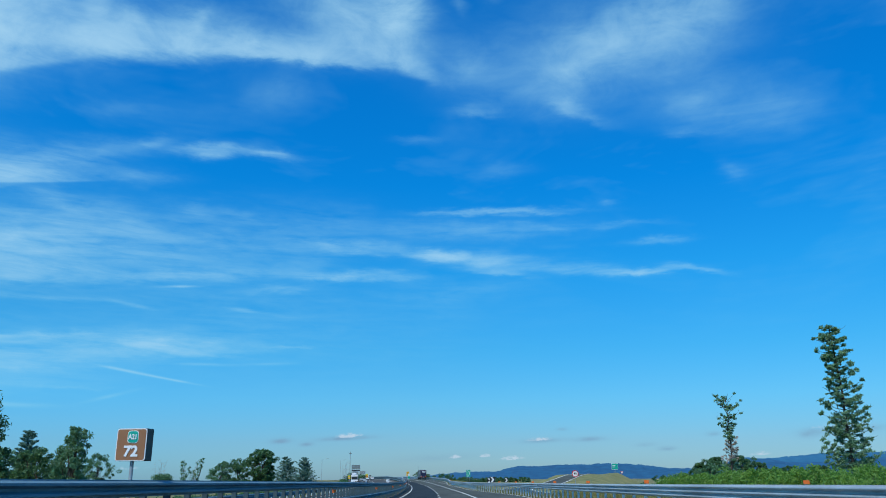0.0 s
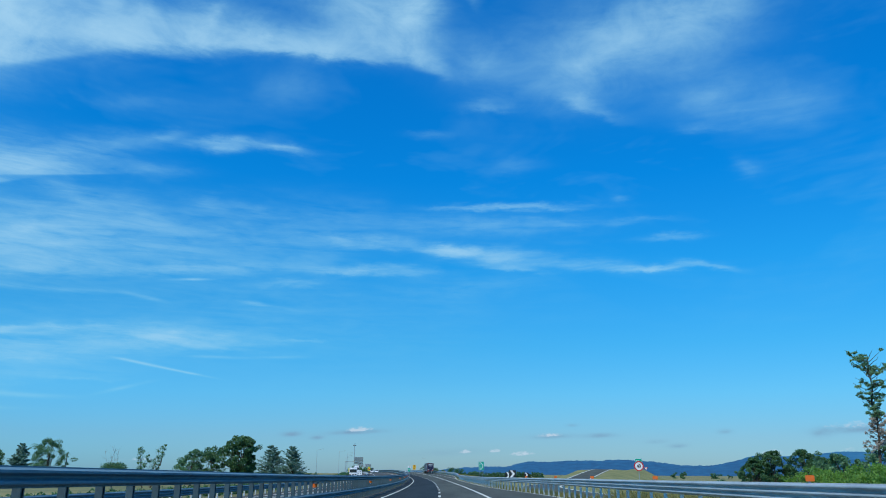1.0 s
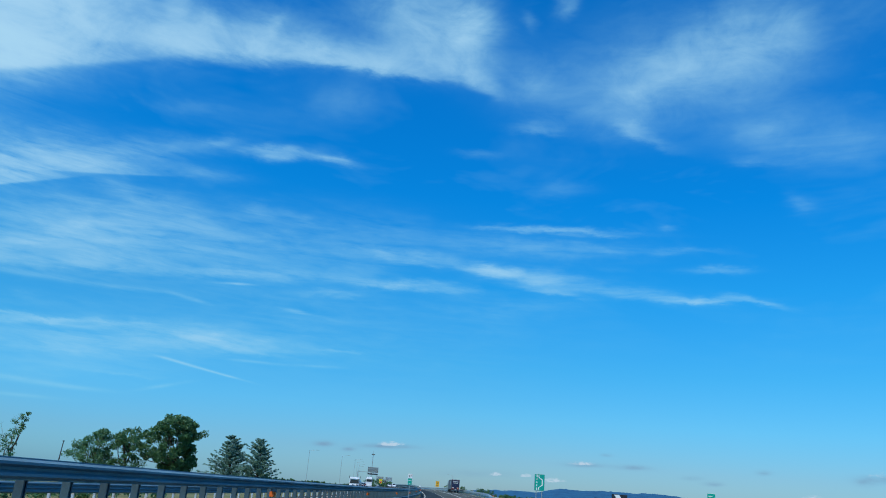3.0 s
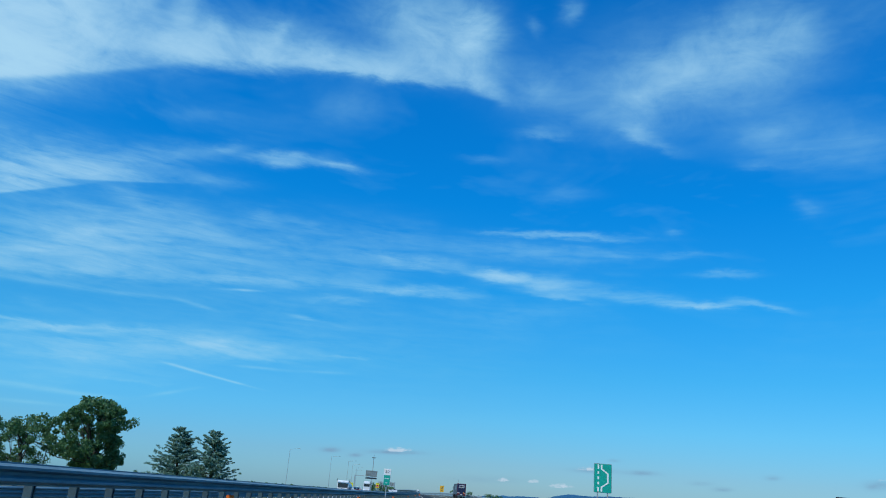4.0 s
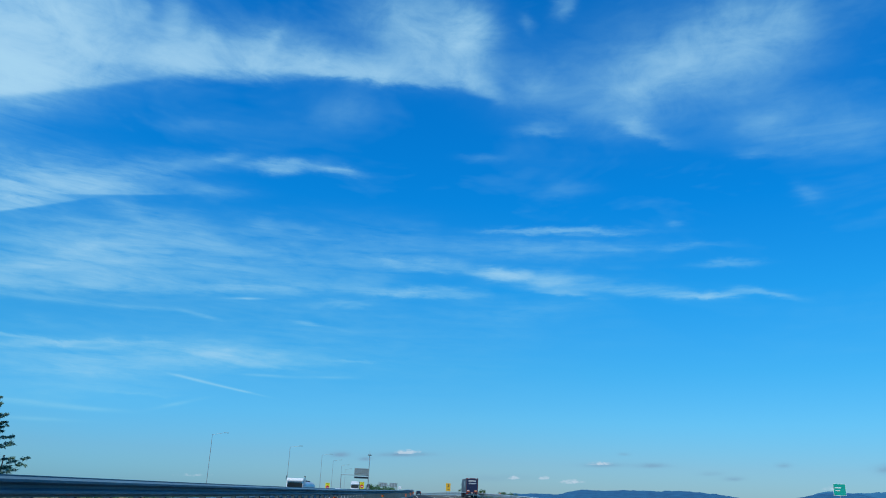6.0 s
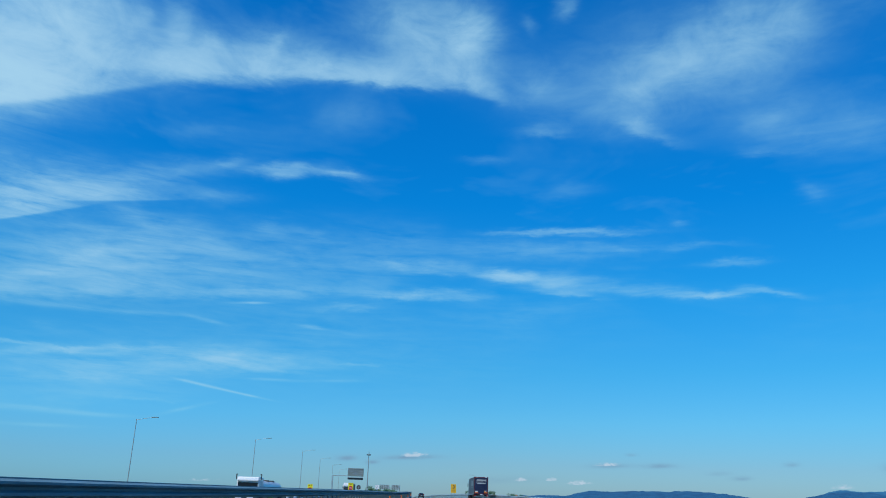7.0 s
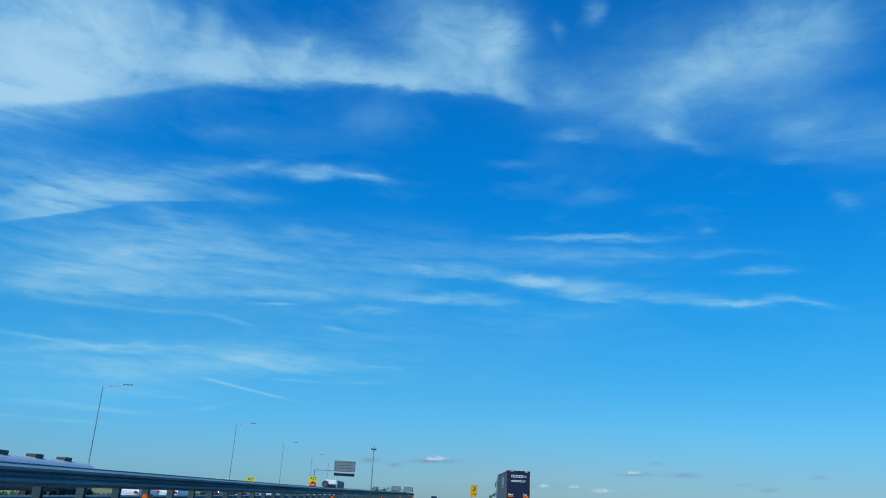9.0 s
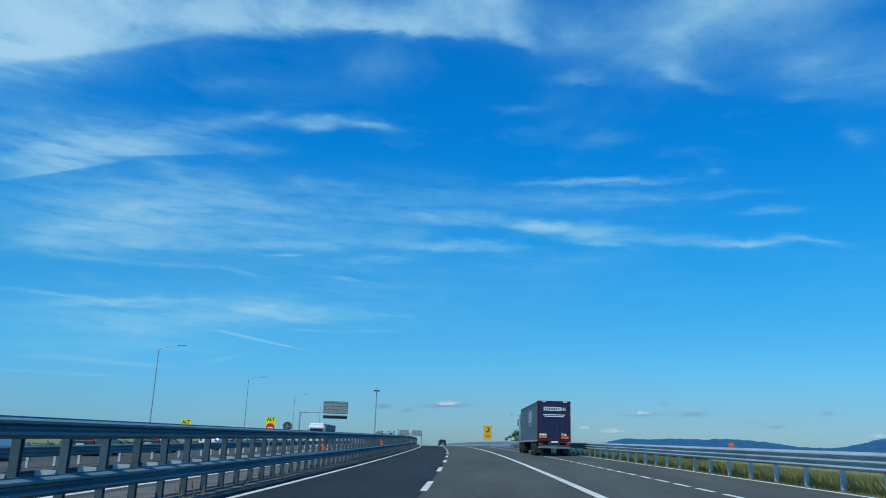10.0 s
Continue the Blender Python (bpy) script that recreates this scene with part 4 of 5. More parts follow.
def vms():
    t = thing("message_gantry", pose(-47.05, 435.4, -0.9, 0, 0, 10), "grey cantilever gantry with the back of a message board", "gantry")
    part("column", rod((-6.4, 0.3, -1.0), (-6.4, 0.3, 7.4), 0.15, 0.12, 14), STEEL_GREY, t)
    part("arm", box(6.6, 0.18, 0.18, -3.2, 0.3, 7.15, 0.02), STEEL_GREY, t)
    part("casing", box(4.5, 0.5, 2.25, 0, 0.3, 7.15, 0.03), PANELGREY, t, "dark casing")
    for i in range(7):
        part("panel_rib", box(0.05, 0.06, 2.1, -2.1 + i * 0.70, 0.02, 7.2), STEEL_GREY, t)
    for i in range(4):
        part("panel_rib", box(4.4, 0.05, 0.05, 0, 0.015, 7.3 + i * 0.62), STEEL_GREY, t)
    part("walkway", box(4.5, 0.7, 0.10, 0, 0.2, 6.85), SPACER, t, "pale service walkway")
    part("lower_panel", box(4.4, 0.3, 0.55, 0, 0.3, 6.25, 0.02), DARKGREY, t)


def mast():
    t = thing("light_mast", pose(-63.1, 546.8, -1.0), "tall grey floodlight mast with a ring of lamps", "mast")
    part("pole", rod((0, 0, -1), (0, 0, 20.0), 0.27, 0.13, 14), STEEL_GREY, t)
    part("ring", disc(0.62, 0.2, Matrix.Translation((0, 0, 18.9)), inner=0.5, sides=20), STEEL_GREY, t)
    for k in range(6):
        a = k * math.pi / 3
        part("floodlight", box(0.42, 0.3, 0.45, 0.72 * math.cos(a), 0.72 * math.sin(a), 18.65, 0.03), DARKGREY, t)
    part("spike", rod((0, 0, 20), (0, 0, 21), 0.05, 0.02), STEEL_GREY, t)


def street_lamp():
    t = thing("street_lamp", pose(0, 0, 0), "slim grey street lamp with one arm towards the road", "street lamp", "street lamps by the service road")
    part("pole", rod((0, 0, -1.5), (0, 0, 9.0), 0.06, 0.036, 12), STEEL_GREY, t)
    part("arm", rod((0, 0, 8.92), (1.7, 0, 9.22), 0.024, 0.02, 8), STEEL_GREY, t)
    part("lamp_head", box(0.70, 0.24, 0.07, 2.0, 0, 9.20, 0.025), PANELGREY, t, "flat grey lamp head")
    return t


def far_boards():
    t = thing("sign_gantry", pose(-67.0, 640.0, -1.0, 0, 0, 10), "far road gantry with two grey board backs", "gantry")
    for x in (-5.2, 5.2):
        part("column", rod((x, 0, -4), (x, 0, 8.4), 0.2), STEEL_GREY, t)
    part("beam", box(10.6, 0.4, 0.5, 0, 0, 6.4), STEEL_GREY, t)
    for x, w in ((-2.6, 4.8), (2.9, 4.4)):
        b = part("board", box(w * 0.9, 0.2, 2.3, x, -0.35, 5.9, 0.02), PANELGREY, t)
        for i in range(5):
            part("rib", box(0.16, 0.08, 2.2, x - w * 0.45 + 0.3 + i * (w * 0.9 - 0.6) / 4, -0.5, 5.95), SPACER, b)


def give_way():
    t = thing("give_way_sign", pose(88.3, 398.0, 0.6), "small white triangle sign with a red rim on a post", "road sign")
    part("post", rod((0, 0.05, -1.5), (0, 0.05, 3.6), 0.06), STEEL_GREY, t)
    for nm, k, y, m in (("plate", 1.0, 0.0, RED), ("face", 0.72, -0.012, WHITE)):
        part(nm, outline([(-0.8 * k, 3.1 + 0.5 * k), (0, 3.1 - 0.9 * k), (0.8 * k, 3.1 + 0.5 * k)], 0.02, y), m, t)


def far_pole():
    t = thing("pole", pose(-278.0, 605.0, -3.0, 0, 2.5, 0), "thin dark pole far beyond the fields", "pole")
    part("shaft", rod((0, 0, -1.0), (0, 0, 15.6), 0.45, 0.30, 10), DARKGREY, t)
    part("cap", rod((0, 0, 15.6), (0, 0, 16.4), 0.55, 0.55, 10), DARKGREY, t)


far_pole()
give_way()
sign_72(), sign_87(), sign_layby(), sign_40(), sign_green_far(), sign_amber()
for y, x, u, sz in ((141.0, 8.6, 1.15, 0.95), (148.8, 8.55, 1.05, 0.82), (185.0, 14.5, 0.95, 0.86)):
    chevron(y, x, u, sz)
sign_alt(-42.3, 364.1, 2.85), sign_alt(-34.4, 364.8, 3.35)
small_marker(84.0, 1.42), small_marker(269.3, 1.60, "87")
for k in range(7):
    edge_board(211 + k * 10.7)
vms(), mast(), far_boards()
round_back = thing("round_sign", pose(-32.9, 365.2, 2.55, 0, 0, 6), "grey back of a round road sign on a post", "road sign")
part("post", rod((0, -0.05, -4.0), (0, -0.05, 0.2), 0.04), STEEL_GREY, round_back)
part("plate", disc(0.42, 0.02, Matrix.Rotation(radians(90), 4, "X")), DARKGREY, round_back)
part("clamp", box(0.5, 0.03, 0.05, 0, -0.025, -0.02), STEEL_GREY, round_back)
lamp = street_lamp()
lamp.matrix_basis = pose(-43.7, 290.5, -0.9, 0, 0, 4)
for x, y, z in ((-41.3, 324.4, -0.5), (-42.8, 358.2, -0.2), (-47.2, 391.5, -0.1), (-51.4, 424.4, -0.2), (-57.5, 462.0, -0.2)):
    copy_thing(lamp, pose(x, y, z, 0, 0, 6))
copy_thing(lamp, pose(-14.6, 483.0, -0.3, 0, 0, 185))

# ---------------------------------------------------------------- trees


def tube_path(verts, faces, pts, radii, sides=7):
    k0 = len(verts)
    for i, (p, r) in enumerate(zip(pts, radii)):
        d = (pts[min(i + 1, len(pts) - 1)] - pts[max(i - 1, 0)]).normalized()
        u = d.orthogonal().normalized()
        v = d.cross(u)
        for k in range(sides):
            a = 2 * math.pi * k / sides
            verts.append(p + (u * math.cos(a) + v * math.sin(a)) * r)
    for i in range(len(pts) - 1):
        for k in range(sides):
            a, b = k0 + i * sides + k, k0 + i * sides + (k + 1) % sides
            faces.append((a, b, b + sides, a + sides))


def limb(verts, faces, start, end, r0, r1, sag, rng, sides=6, n=5, wander=0.04):
    pts, rad = [], []
    for i in range(n + 1):
        k = i / n
        p = start.lerp(end, k) + Vector((rng.uniform(-1, 1), rng.uniform(-1, 1), rng.uniform(-0.5, 0.5))) * (wander * (end - start).length * (0 < i < n))
        p.z += sag * 4 * k * (1 - k)
        pts.append(p)
        rad.append(r0 + (r1 - r0) * k)
    tube_path(verts, faces, pts, rad, sides)
    return pts


def leaves_mesh(name, spots, size, count, material, rng, droop=0.0, long=1.0, flat=0.75):
    """Many small leaf blades scattered in clumps round the spots (centre, radius)."""
    n = len(spots) * count
    r = np.random.default_rng(rng.randrange(1 << 30))
    c = np.repeat(np.array([[*s[0]] for s in spots]), count, 0)
    rad = np.repeat(np.array([s[1] for s in spots]), count)
    d = r.normal(size=(n, 3))
    d /= np.linalg.norm(d, axis=1)[:, None]
    pos = c + d * (rad * r.uniform(0.15, 1.0, n) ** 0.6)[:, None] * np.array([1, 1, flat])
    a = r.normal(size=(n, 3))
    a[:, 2] -= droop
    a /= np.linalg.norm(a, axis=1)[:, None]
    b = np.cross(a, r.normal(size=(n, 3)))
    b /= np.linalg.norm(b, axis=1)[:, None] + 1e-9
    s = size * r.uniform(0.6, 1.35, n)
    a, b = a * (s * long)[:, None], b * (s * 0.55)[:, None]
    v = np.stack([pos - a * 0.5, pos + b * 0.5, pos + a * 0.5, pos - b * 0.5], 1).reshape(-1, 3)
    f = np.arange(n * 4).reshape(n, 4)
    me = bpy.data.meshes.new(name)
    me.from_pydata(v.tolist(), [], f.tolist())
    me.materials.append(material)
    return me


def broad_tree(x, y, z, h, spread, seed, leaf, label, category="tree", trunk=0.32, base=0.28, clumps=70, count=120, size=0.24, bark=None, clump_r=0.16, lean=(0, 0), squat=1.0):
    """A broadleaf tree: trunk, limbs and an uneven crown of leaf clumps."""
    rng = random.Random(seed)
    t = thing("tree", pose(x, y, z), label, category)
    v, f = [], []
    top = Vector((lean[0], lean[1], h * 0.82))
    fork = Vector((lean[0] * 0.3, lean[1] * 0.3, h * base))
    limb(v, f, Vector((0, 0, -0.3)), fork, trunk, trunk * 0.75, 0, rng, 9)
    limb(v, f, fork, top, trunk * 0.7, 0.04, 0, rng, 7, 7)
    spots = []
    lobes = [(rng.uniform(0, 2 * math.pi), rng.uniform(0.65, 1.2)) for _ in range(5)]
    wob = rng.uniform(0, 6)
    for i in range(clumps):
        k = (i + rng.random()) / clumps
        zz = h * (base + (1 - base) * (0.04 + 0.96 * k))
        prof = math.sin(math.pi * min(max(0.10 + 0.86 * k ** squat, 0), 1)) ** 0.6
        a = rng.uniform(0, 2 * math.pi)
        lobe = max(0.55, max(w * max(0, math.cos(a - b)) for b, w in lobes))
        rr = spread * prof * lobe * (1 + 0.28 * math.sin(9 * k + wob + 2 * math.cos(a))) * rng.uniform(0.2, 1.0) ** 0.55
        p = Vector((math.cos(a) * rr + lean[0] * k, math.sin(a) * rr + lean[1] * k, zz))
        spots.append((p, h * clump_r * rng.uniform(0.4, 1.0)))
        if i % 3 == 0:
            s = fork.lerp(top, rng.uniform(0.0, max(0.05, k * 0.8)))
            limb(v, f, s, p, trunk * 0.28, 0.02, -0.05 * h * rng.random(), rng, 5, 4)
    part("trunk", mesh_of("trunk", v, f, bark or BARK, True), None, t)
    part("crown", leaves_mesh("crown", spots, size, count, leaf, rng), None, t)
    return t


def cedar(x, y, z, h, spread, seed, label):
    """A conifer with rising, feathery sprays in tiers."""
    rng = random.Random(seed)
    t = thing("tree", pose(x, y, z), label, "tree")
    v, f, spots = [], [], []
    limb(v, f, Vector((0, 0, -0.3)), Vector((0.1, 0, h)), 0.26, 0.03, 0, rng, 8, 9)
    tiers = 24
    for i in range(tiers):
        k = (i + 0.5) / tiers
        zz = h * (0.03 + 0.96 * k)
        reach = spread * (1 - k) ** 0.7 * rng.uniform(0.7, 1.1) + 0.2
        for j in range(9 if k < 0.8 else 5):
            a = rng.uniform(0, 2 * math.pi)
            rr = reach * rng.uniform(0.45, 1.12)
            end = Vector((math.cos(a) * rr, math.sin(a) * rr, zz + rng.uniform(0.25, 0.62) * rr))
            pts = limb(v, f, Vector((0, 0, zz - 0.15 * rr)), end, 0.035, 0.008, 0.06 * rr, rng, 4, 5)
            for m in range(2, 6):
                spots.append((pts[m], 0.10 + 0.12 * rng.random()))
                for _ in range(3):
                    q = pts[m] + Vector((-math.sin(a), math.cos(a), rng.uniform(-0.15, 0.1))) * rng.uniform(-0.16, 0.16) * rr + Vector((math.cos(a), math.sin(a), 0.4)) * rng.uniform(0, 0.3)
                    spots.append((q, 0.10 + 0.16 * rng.random()))
    part("trunk", mesh_of("trunk", v, f, BARK, True), None, t)
    part("needles", leaves_mesh("needles", spots, 0.12, 16, LEAF_BLUE, rng, 0.1, 2.4, 0.42), None, t)
    return t


def tier_tree(x, y, z, h, seed, leaf, label, half, fill, lean=0.0, lift=0.45, dry_from=None, branches=90, size=0.13, count=10):
    """A tall slim tree: rising side branches all along the stem, each with feathery sprays.
    half(k) is the branches' reach up the stem, fill(k) how leafy they are."""
    rng = random.Random(seed)
    t = thing("tree", pose(x, y, z), label, "tree")
    v, f, spots, dry = [], [], [], []
    stem = limb(v, f, Vector((0, 0, -0.3)), Vector((lean, 0, h * 0.97)), 0.15, 0.035, 0, rng, 8, 10, 0.012)
    for i in range(branches):
        k = (i + rng.random()) / branches
        reach = half(k) * rng.uniform(0.55, 1.12)
        a = i * 2.39996 + rng.uniform(-0.5, 0.5)
        s = stem[min(int(k * 10), 9)].lerp(stem[min(int(k * 10) + 1, 10)], (k * 10) % 1)
        e = s + Vector((math.cos(a) * reach, math.sin(a) * reach, reach * lift * rng.uniform(0.4, 1.3)))
        pts = limb(v, f, s, e, 0.035, 0.009, -0.06 * reach, rng, 4, 5)
        bucket = dry if dry_from and dry_from[0] < k < dry_from[1] else spots
        for m in range(2, 6):
            if rng.random() > fill(k):
                continue
            bucket.append((pts[m], 0.14 + 0.10 * rng.random()))
            for _ in range(4):
                side = Vector((-math.sin(a), math.cos(a), rng.uniform(-0.1, 0.5))) * rng.uniform(-0.36, 0.36) * reach
                q = pts[m] + side
                limb(v, f, pts[m], q, 0.008, 0.004, 0, rng, 3, 2)
                bucket.append((pts[m].lerp(q, 0.5), 0.09 + 0.07 * rng.random()))
                bucket.append((q, 0.08 + 0.10 * rng.random()))
    part("trunk", mesh_of("trunk", v, f, BARK, True), None, t)
    part("crown", leaves_mesh("crown", spots, size * 0.95, max(count - 2, 5), leaf, rng, 0.15, 2.2, 0.55), None, t)
    if dry:
        part("dry_sprays", leaves_mesh("dry_sprays", dry, size, count // 2, LEAF_DRY, rng, 0.2), None, t, "pale dry sprays")
    return t


def bare_tree(x, y, z, h, seed, leaf, label, leafy=True):
    rng = random.Random(seed)
    t = thing("tree", pose(x, y, z), label, "tree")
    v, f, spots = [], [], []
    for j in range(5):
        e = Vector((rng.uniform(-0.20, 0.16) * h, rng.uniform(-0.2, 0.2) * h, h * rng.uniform(0.72, 1.0)))
        pts = limb(v, f, Vector((0, 0, -0.3)), e, 0.05, 0.012, 0, rng, 6, 8)
        for m in range(14):
            s = pts[rng.randrange(3, 9)]
            q = s + Vector((rng.uniform(-1, 1), rng.uniform(-1, 1), rng.uniform(0.2, 1.2))) * 0.13 * h
            limb(v, f, s, q, 0.014, 0.005, 0, rng, 3, 2)
        for m in range(9):
            spots.append((Vector((rng.uniform(-1, 1) * 0.24 * h, rng.uniform(-1, 1) * 0.24 * h, rng.uniform(0.22, 0.56) * h)), 0.11 * h))
    part("trunk", mesh_of("trunk", v, f, PALE_BARK, True), None, t)
    if leafy:
        part("crown", leaves_mesh("crown", spots, 0.22, 130, leaf, rng), None, t)


G = -1.9
broad_tree(-14.5, 472.0, -1.8, 6.6, 3.0, 41, LEAF_DARK, "dark green tree beyond the lay-by", base=0.1, clumps=50, clump_r=0.14)
broad_tree(-9.0, 478.0, -1.8, 5.4, 2.6, 42, LEAF_DARK, "small dark green tree beyond the lay-by", base=0.1, clumps=40, clump_r=0.14)
broad_tree(-47.6, 213.6, G, 10.5, 6.9, 3, LEAF_DARK, "large dark green broadleaf tree with a wide full crown", base=0.22, squat=1.25, clumps=190, count=120, trunk=0.34, size=0.36, clump_r=0.09)
cedar(-45.5, 234.2, G, 9.5, 4.9, 5, "blue-green cedar with feathery tiers beside another cedar")
cedar(-40.0, 232.7, G, 9.2, 4.7, 6, "slim blue-green cedar beside a broader cedar")
broad_tree(-56.4, 205.0, G, 7.4, 3.3, 8, LEAF_MID, "rounded green tree in the row by the motorway", base=0.1, clumps=95, clump_r=0.13)
broad_tree(-52.0, 206.0, G, 7.2, 3.6, 9, LEAF_DARK, "rounded green tree beside the large dark tree", base=0.1, clumps=70, clump_r=0.13)
broad_tree(-56.6, 182.5, G, 7.9, 1.55, 10, LEAF_MID, "sparse upright poplar that leans from its neighbour", base=0.15, clumps=38, count=46, clump_r=0.075, lean=(2.0, 0), trunk=0.13, size=0.2)
broad_tree(-57.4, 181.0, G, 7.3, 1.5, 11, LEAF_MID, "sparse upright poplar beside another poplar", base=0.15, clumps=36, count=50, clump_r=0.078, lean=(-1.2, 0), trunk=0.13, size=0.2)
bare_tree(-56.9, 183.5, G, 7.6, 45, LEAF_MID, "bare tree with pale twigs between two poplars", False)
bare_tree(-62.0, 178.0, G, 7.4, 12, LEAF_MID, "half-bare tree with pale twigs above a low green crown")
broad_tree(-42.4, 92.0, G, 9.0, 3.0, 14, LEAF_MID, "green broadleaf tree behind the opposite carriageway", base=0.06, clumps=95, clump_r=0.085, squat=0.55)
broad_tree(-87.0, 203.0, G, 9.4, 4.3, 18, LEAF_MID, "round green tree far beyond the opposite carriageway", base=0.16, clumps=100, clump_r=0.10, trunk=0.22)
cedar(-93.5, 204.0, G, 8.6, 3.0, 43, "slim blue-grey conifer beside a round green tree")
broad_tree(-98.5, 203.0, G, 7.0, 3.6, 44, LEAF_DARK, "low dark green tree in a far row", base=0.06, clumps=80, clump_r=0.11)
broad_tree(-47.5, 94.0, G, 6.6, 3.6, 15, LEAF_DARK, "low green tree behind the opposite carriageway", base=0.1, clumps=80, clump_r=0.13)
broad_tree(-45.2, 96.0, G, 6.4, 3.0, 19, LEAF_MID, "low green tree in a close row behind the carriageway", base=0.08, clumps=80, clump_r=0.12)
broad_tree(-51.6, 94.0, G, 6.6, 3.0, 20, LEAF_MID, "low green tree beside a dark conifer", base=0.08, clumps=80, clump_r=0.12)
cedar(-49.8, 96.0, G, 9.0, 2.4, 16, "dark conifer between broadleaf trees")
broad_tree(-40.6, 70.0, G, 10.6, 3.4, 17, LEAF_DARK, "tall dark tree at the edge of the field", base=0.1, clumps=110, clump_r=0.10)


def tall_half(k):
    """Reach of the tall tree's branches: a broad skirt, a slimmer neck, a tufted top."""
    return 1.85 - 0.30 * smooth(0.2, 0.5, k) - 0.55 * smooth(0.6, 0.8, k) + 0.35 * smooth(0.82, 0.9, k) - 0.9 * smooth(0.93, 1.0, k)


def thin_half(k):
    return 1.15 - 0.45 * smooth(0.3, 0.5, k) + 0.95 * smooth(0.6, 0.8, k) - 0.8 * smooth(0.94, 1.0, k)


tier_tree(29.35, 57.3, -1.2, 13.6, 21, LEAF_FEATHER, "tall narrow tree with feathery sprays all along its stem", tall_half, lambda k: 0.76 - 0.30 * smooth(0.25, 0.6, k), lean=-0.4, branches=170)
tier_tree(33.1, 92.2, -1.3, 11.7, 22, LEAF_FEATHER, "thin tree with pale dry sprays on its lower stem", thin_half, lambda k: 0.7 - 0.35 * smooth(0.55, 0.7, k), lean=0.1, lift=0.8, dry_from=(0.36, 0.58), branches=105)
for x, y, h, r, sd in ((65.0, 203.0, 6.4, 4.4, 23), (69.5, 206.0, 7.9, 5.6, 24), (75.5, 203.0, 8.1, 5.8, 25), (81.5, 207.0, 6.6, 5.4, 26), (88.5, 205.0, 5.6, 5.0, 27), (97.0, 206.0, 5.6, 5.0, 29)):
    broad_tree(x, y, -1.9, h, r, sd, LEAF_DARK, "broad dark green thicket tree", base=0.04, clumps=130, squat=0.55, clump_r=0.11, size=0.27, count=160)
broad_tree(33.0, 98.0, -1.6, 4.3, 3.2, 28, LEAF_MID, "low round tree at the foot of a thin tree", base=0.05, clumps=55, squat=0.7, clump_r=0.14)


def bush(x, y, z, h, r, seed, leaf, label):
    """A bush whose top stands at height h, of many overlapping leaf clumps."""
    rng = random.Random(seed)
    t = thing("bush", pose(x, y, z), label, "bush", "bushes behind the roadside rail")
    v, f, spots = [], [], []
    for i in range(34):
        a, k = rng.uniform(0, 2 * math.pi), rng.random() ** 0.5
        c = rng.uniform(0.3, 0.55)
        p = Vector((math.cos(a) * r * k, math.sin(a) * r * k, (h - 0.75 * c) * (1 - 0.22 * k * k) * rng.uniform(0.55, 1.0)))
        if i % 2:
            limb(v, f, Vector((p.x * 0.2, p.y * 0.2, -0.2)), p, 0.03, 0.008, 0, rng, 4, 3)
        spots.append((p, c))
    part("stems", mesh_of("stems", v, f, BARK, True), None, t)
    part("foliage", leaves_mesh("foliage", spots, 0.14, 120, leaf, rng), None, t)


rb = random.Random(77)
for k in range(38):
    y = 22 + k * 1.62 + rb.uniform(-1, 1)
    x = 16.5 + 0.11 * (y - 26) + rb.uniform(-1.0, 4.5)
    bush(x, y, -1.1, 3.42 - 0.010 * (y - 22) + rb.uniform(-0.35, 0.15), rb.uniform(1.7, 2.4), 100 + k, LEAF_LIGHT, "bright green bush behind the roadside rail")

for k in range(9):
    y = 84 + k * 4.5 + rb.uniform(-2, 2)
    bush(22 + 0.16 * (y - 84) + rb.uniform(-2, 4), y, -1.5, rb.uniform(1.7, 2.4), rb.uniform(1.4, 2.2), 160 + k, LEAF_MID, "low dark green bush in dry grass")

# far rows of trees


def far_wood(name, spots_xy, label, seed, hmin, hmax, leaf):
    rng = random.Random(seed)
    spots = []
    for x, y in spots_xy:
        h = rng.uniform(hmin, hmax)
        for i in range(9):
            spots.append((Vector((x + rng.uniform(-0.5, 0.5) * h, y + rng.uniform(-0.4, 0.4) * h, G - 1 + h * rng.uniform(0.15, 0.95))), h * 0.25))
    ob = new(name, leaves_mesh(name, spots, 0.65, 80, leaf, rng))
    tagged(ob, label, "trees", kind="stuff")


rf = random.Random(5)
far_wood("far_trees", [(14 + 1.6 * i + rf.uniform(-1, 1), 735 + rf.uniform(-12, 12)) for i in range(42)], "distant low dark hedge at the far end of the fields", 31, 3.0, 5.2, LEAF_DARK)
far_wood("far_trees", [(rf.uniform(-1, 10), rf.uniform(790, 812)) for _ in range(7)], "distant clump of trees beyond the exit", 32, 6.5, 8.5, LEAF_DARK)
far_wood("far_trees", [(rf.uniform(-18, -10), rf.uniform(790, 812)) for _ in range(4)], "distant trees beside the road's crest", 36, 6, 7.5, LEAF_DARK)
far_wood("far_trees", [(rf.uniform(12, 26), rf.uniform(790, 812)) for _ in range(6)], "distant low thicket beyond the exit", 37, 4, 5.5, LEAF_DARK)
far_wood("far_trees", [(-61.0 + rf.uniform(-5.0, 4.5), 562 + rf.uniform(-5, 5)) for _ in range(9)], "dark trees beside the floodlight mast", 33, 6.0, 8.0, LEAF_DARK)
far_wood("far_trees", [(-150 - 3.2 * i + rf.uniform(-2, 2), 900 + rf.uniform(-15, 15)) for i in range(34)], "distant dark hedge beyond the opposite carriageway", 38, 2.6, 4.2, LEAF_DARK)
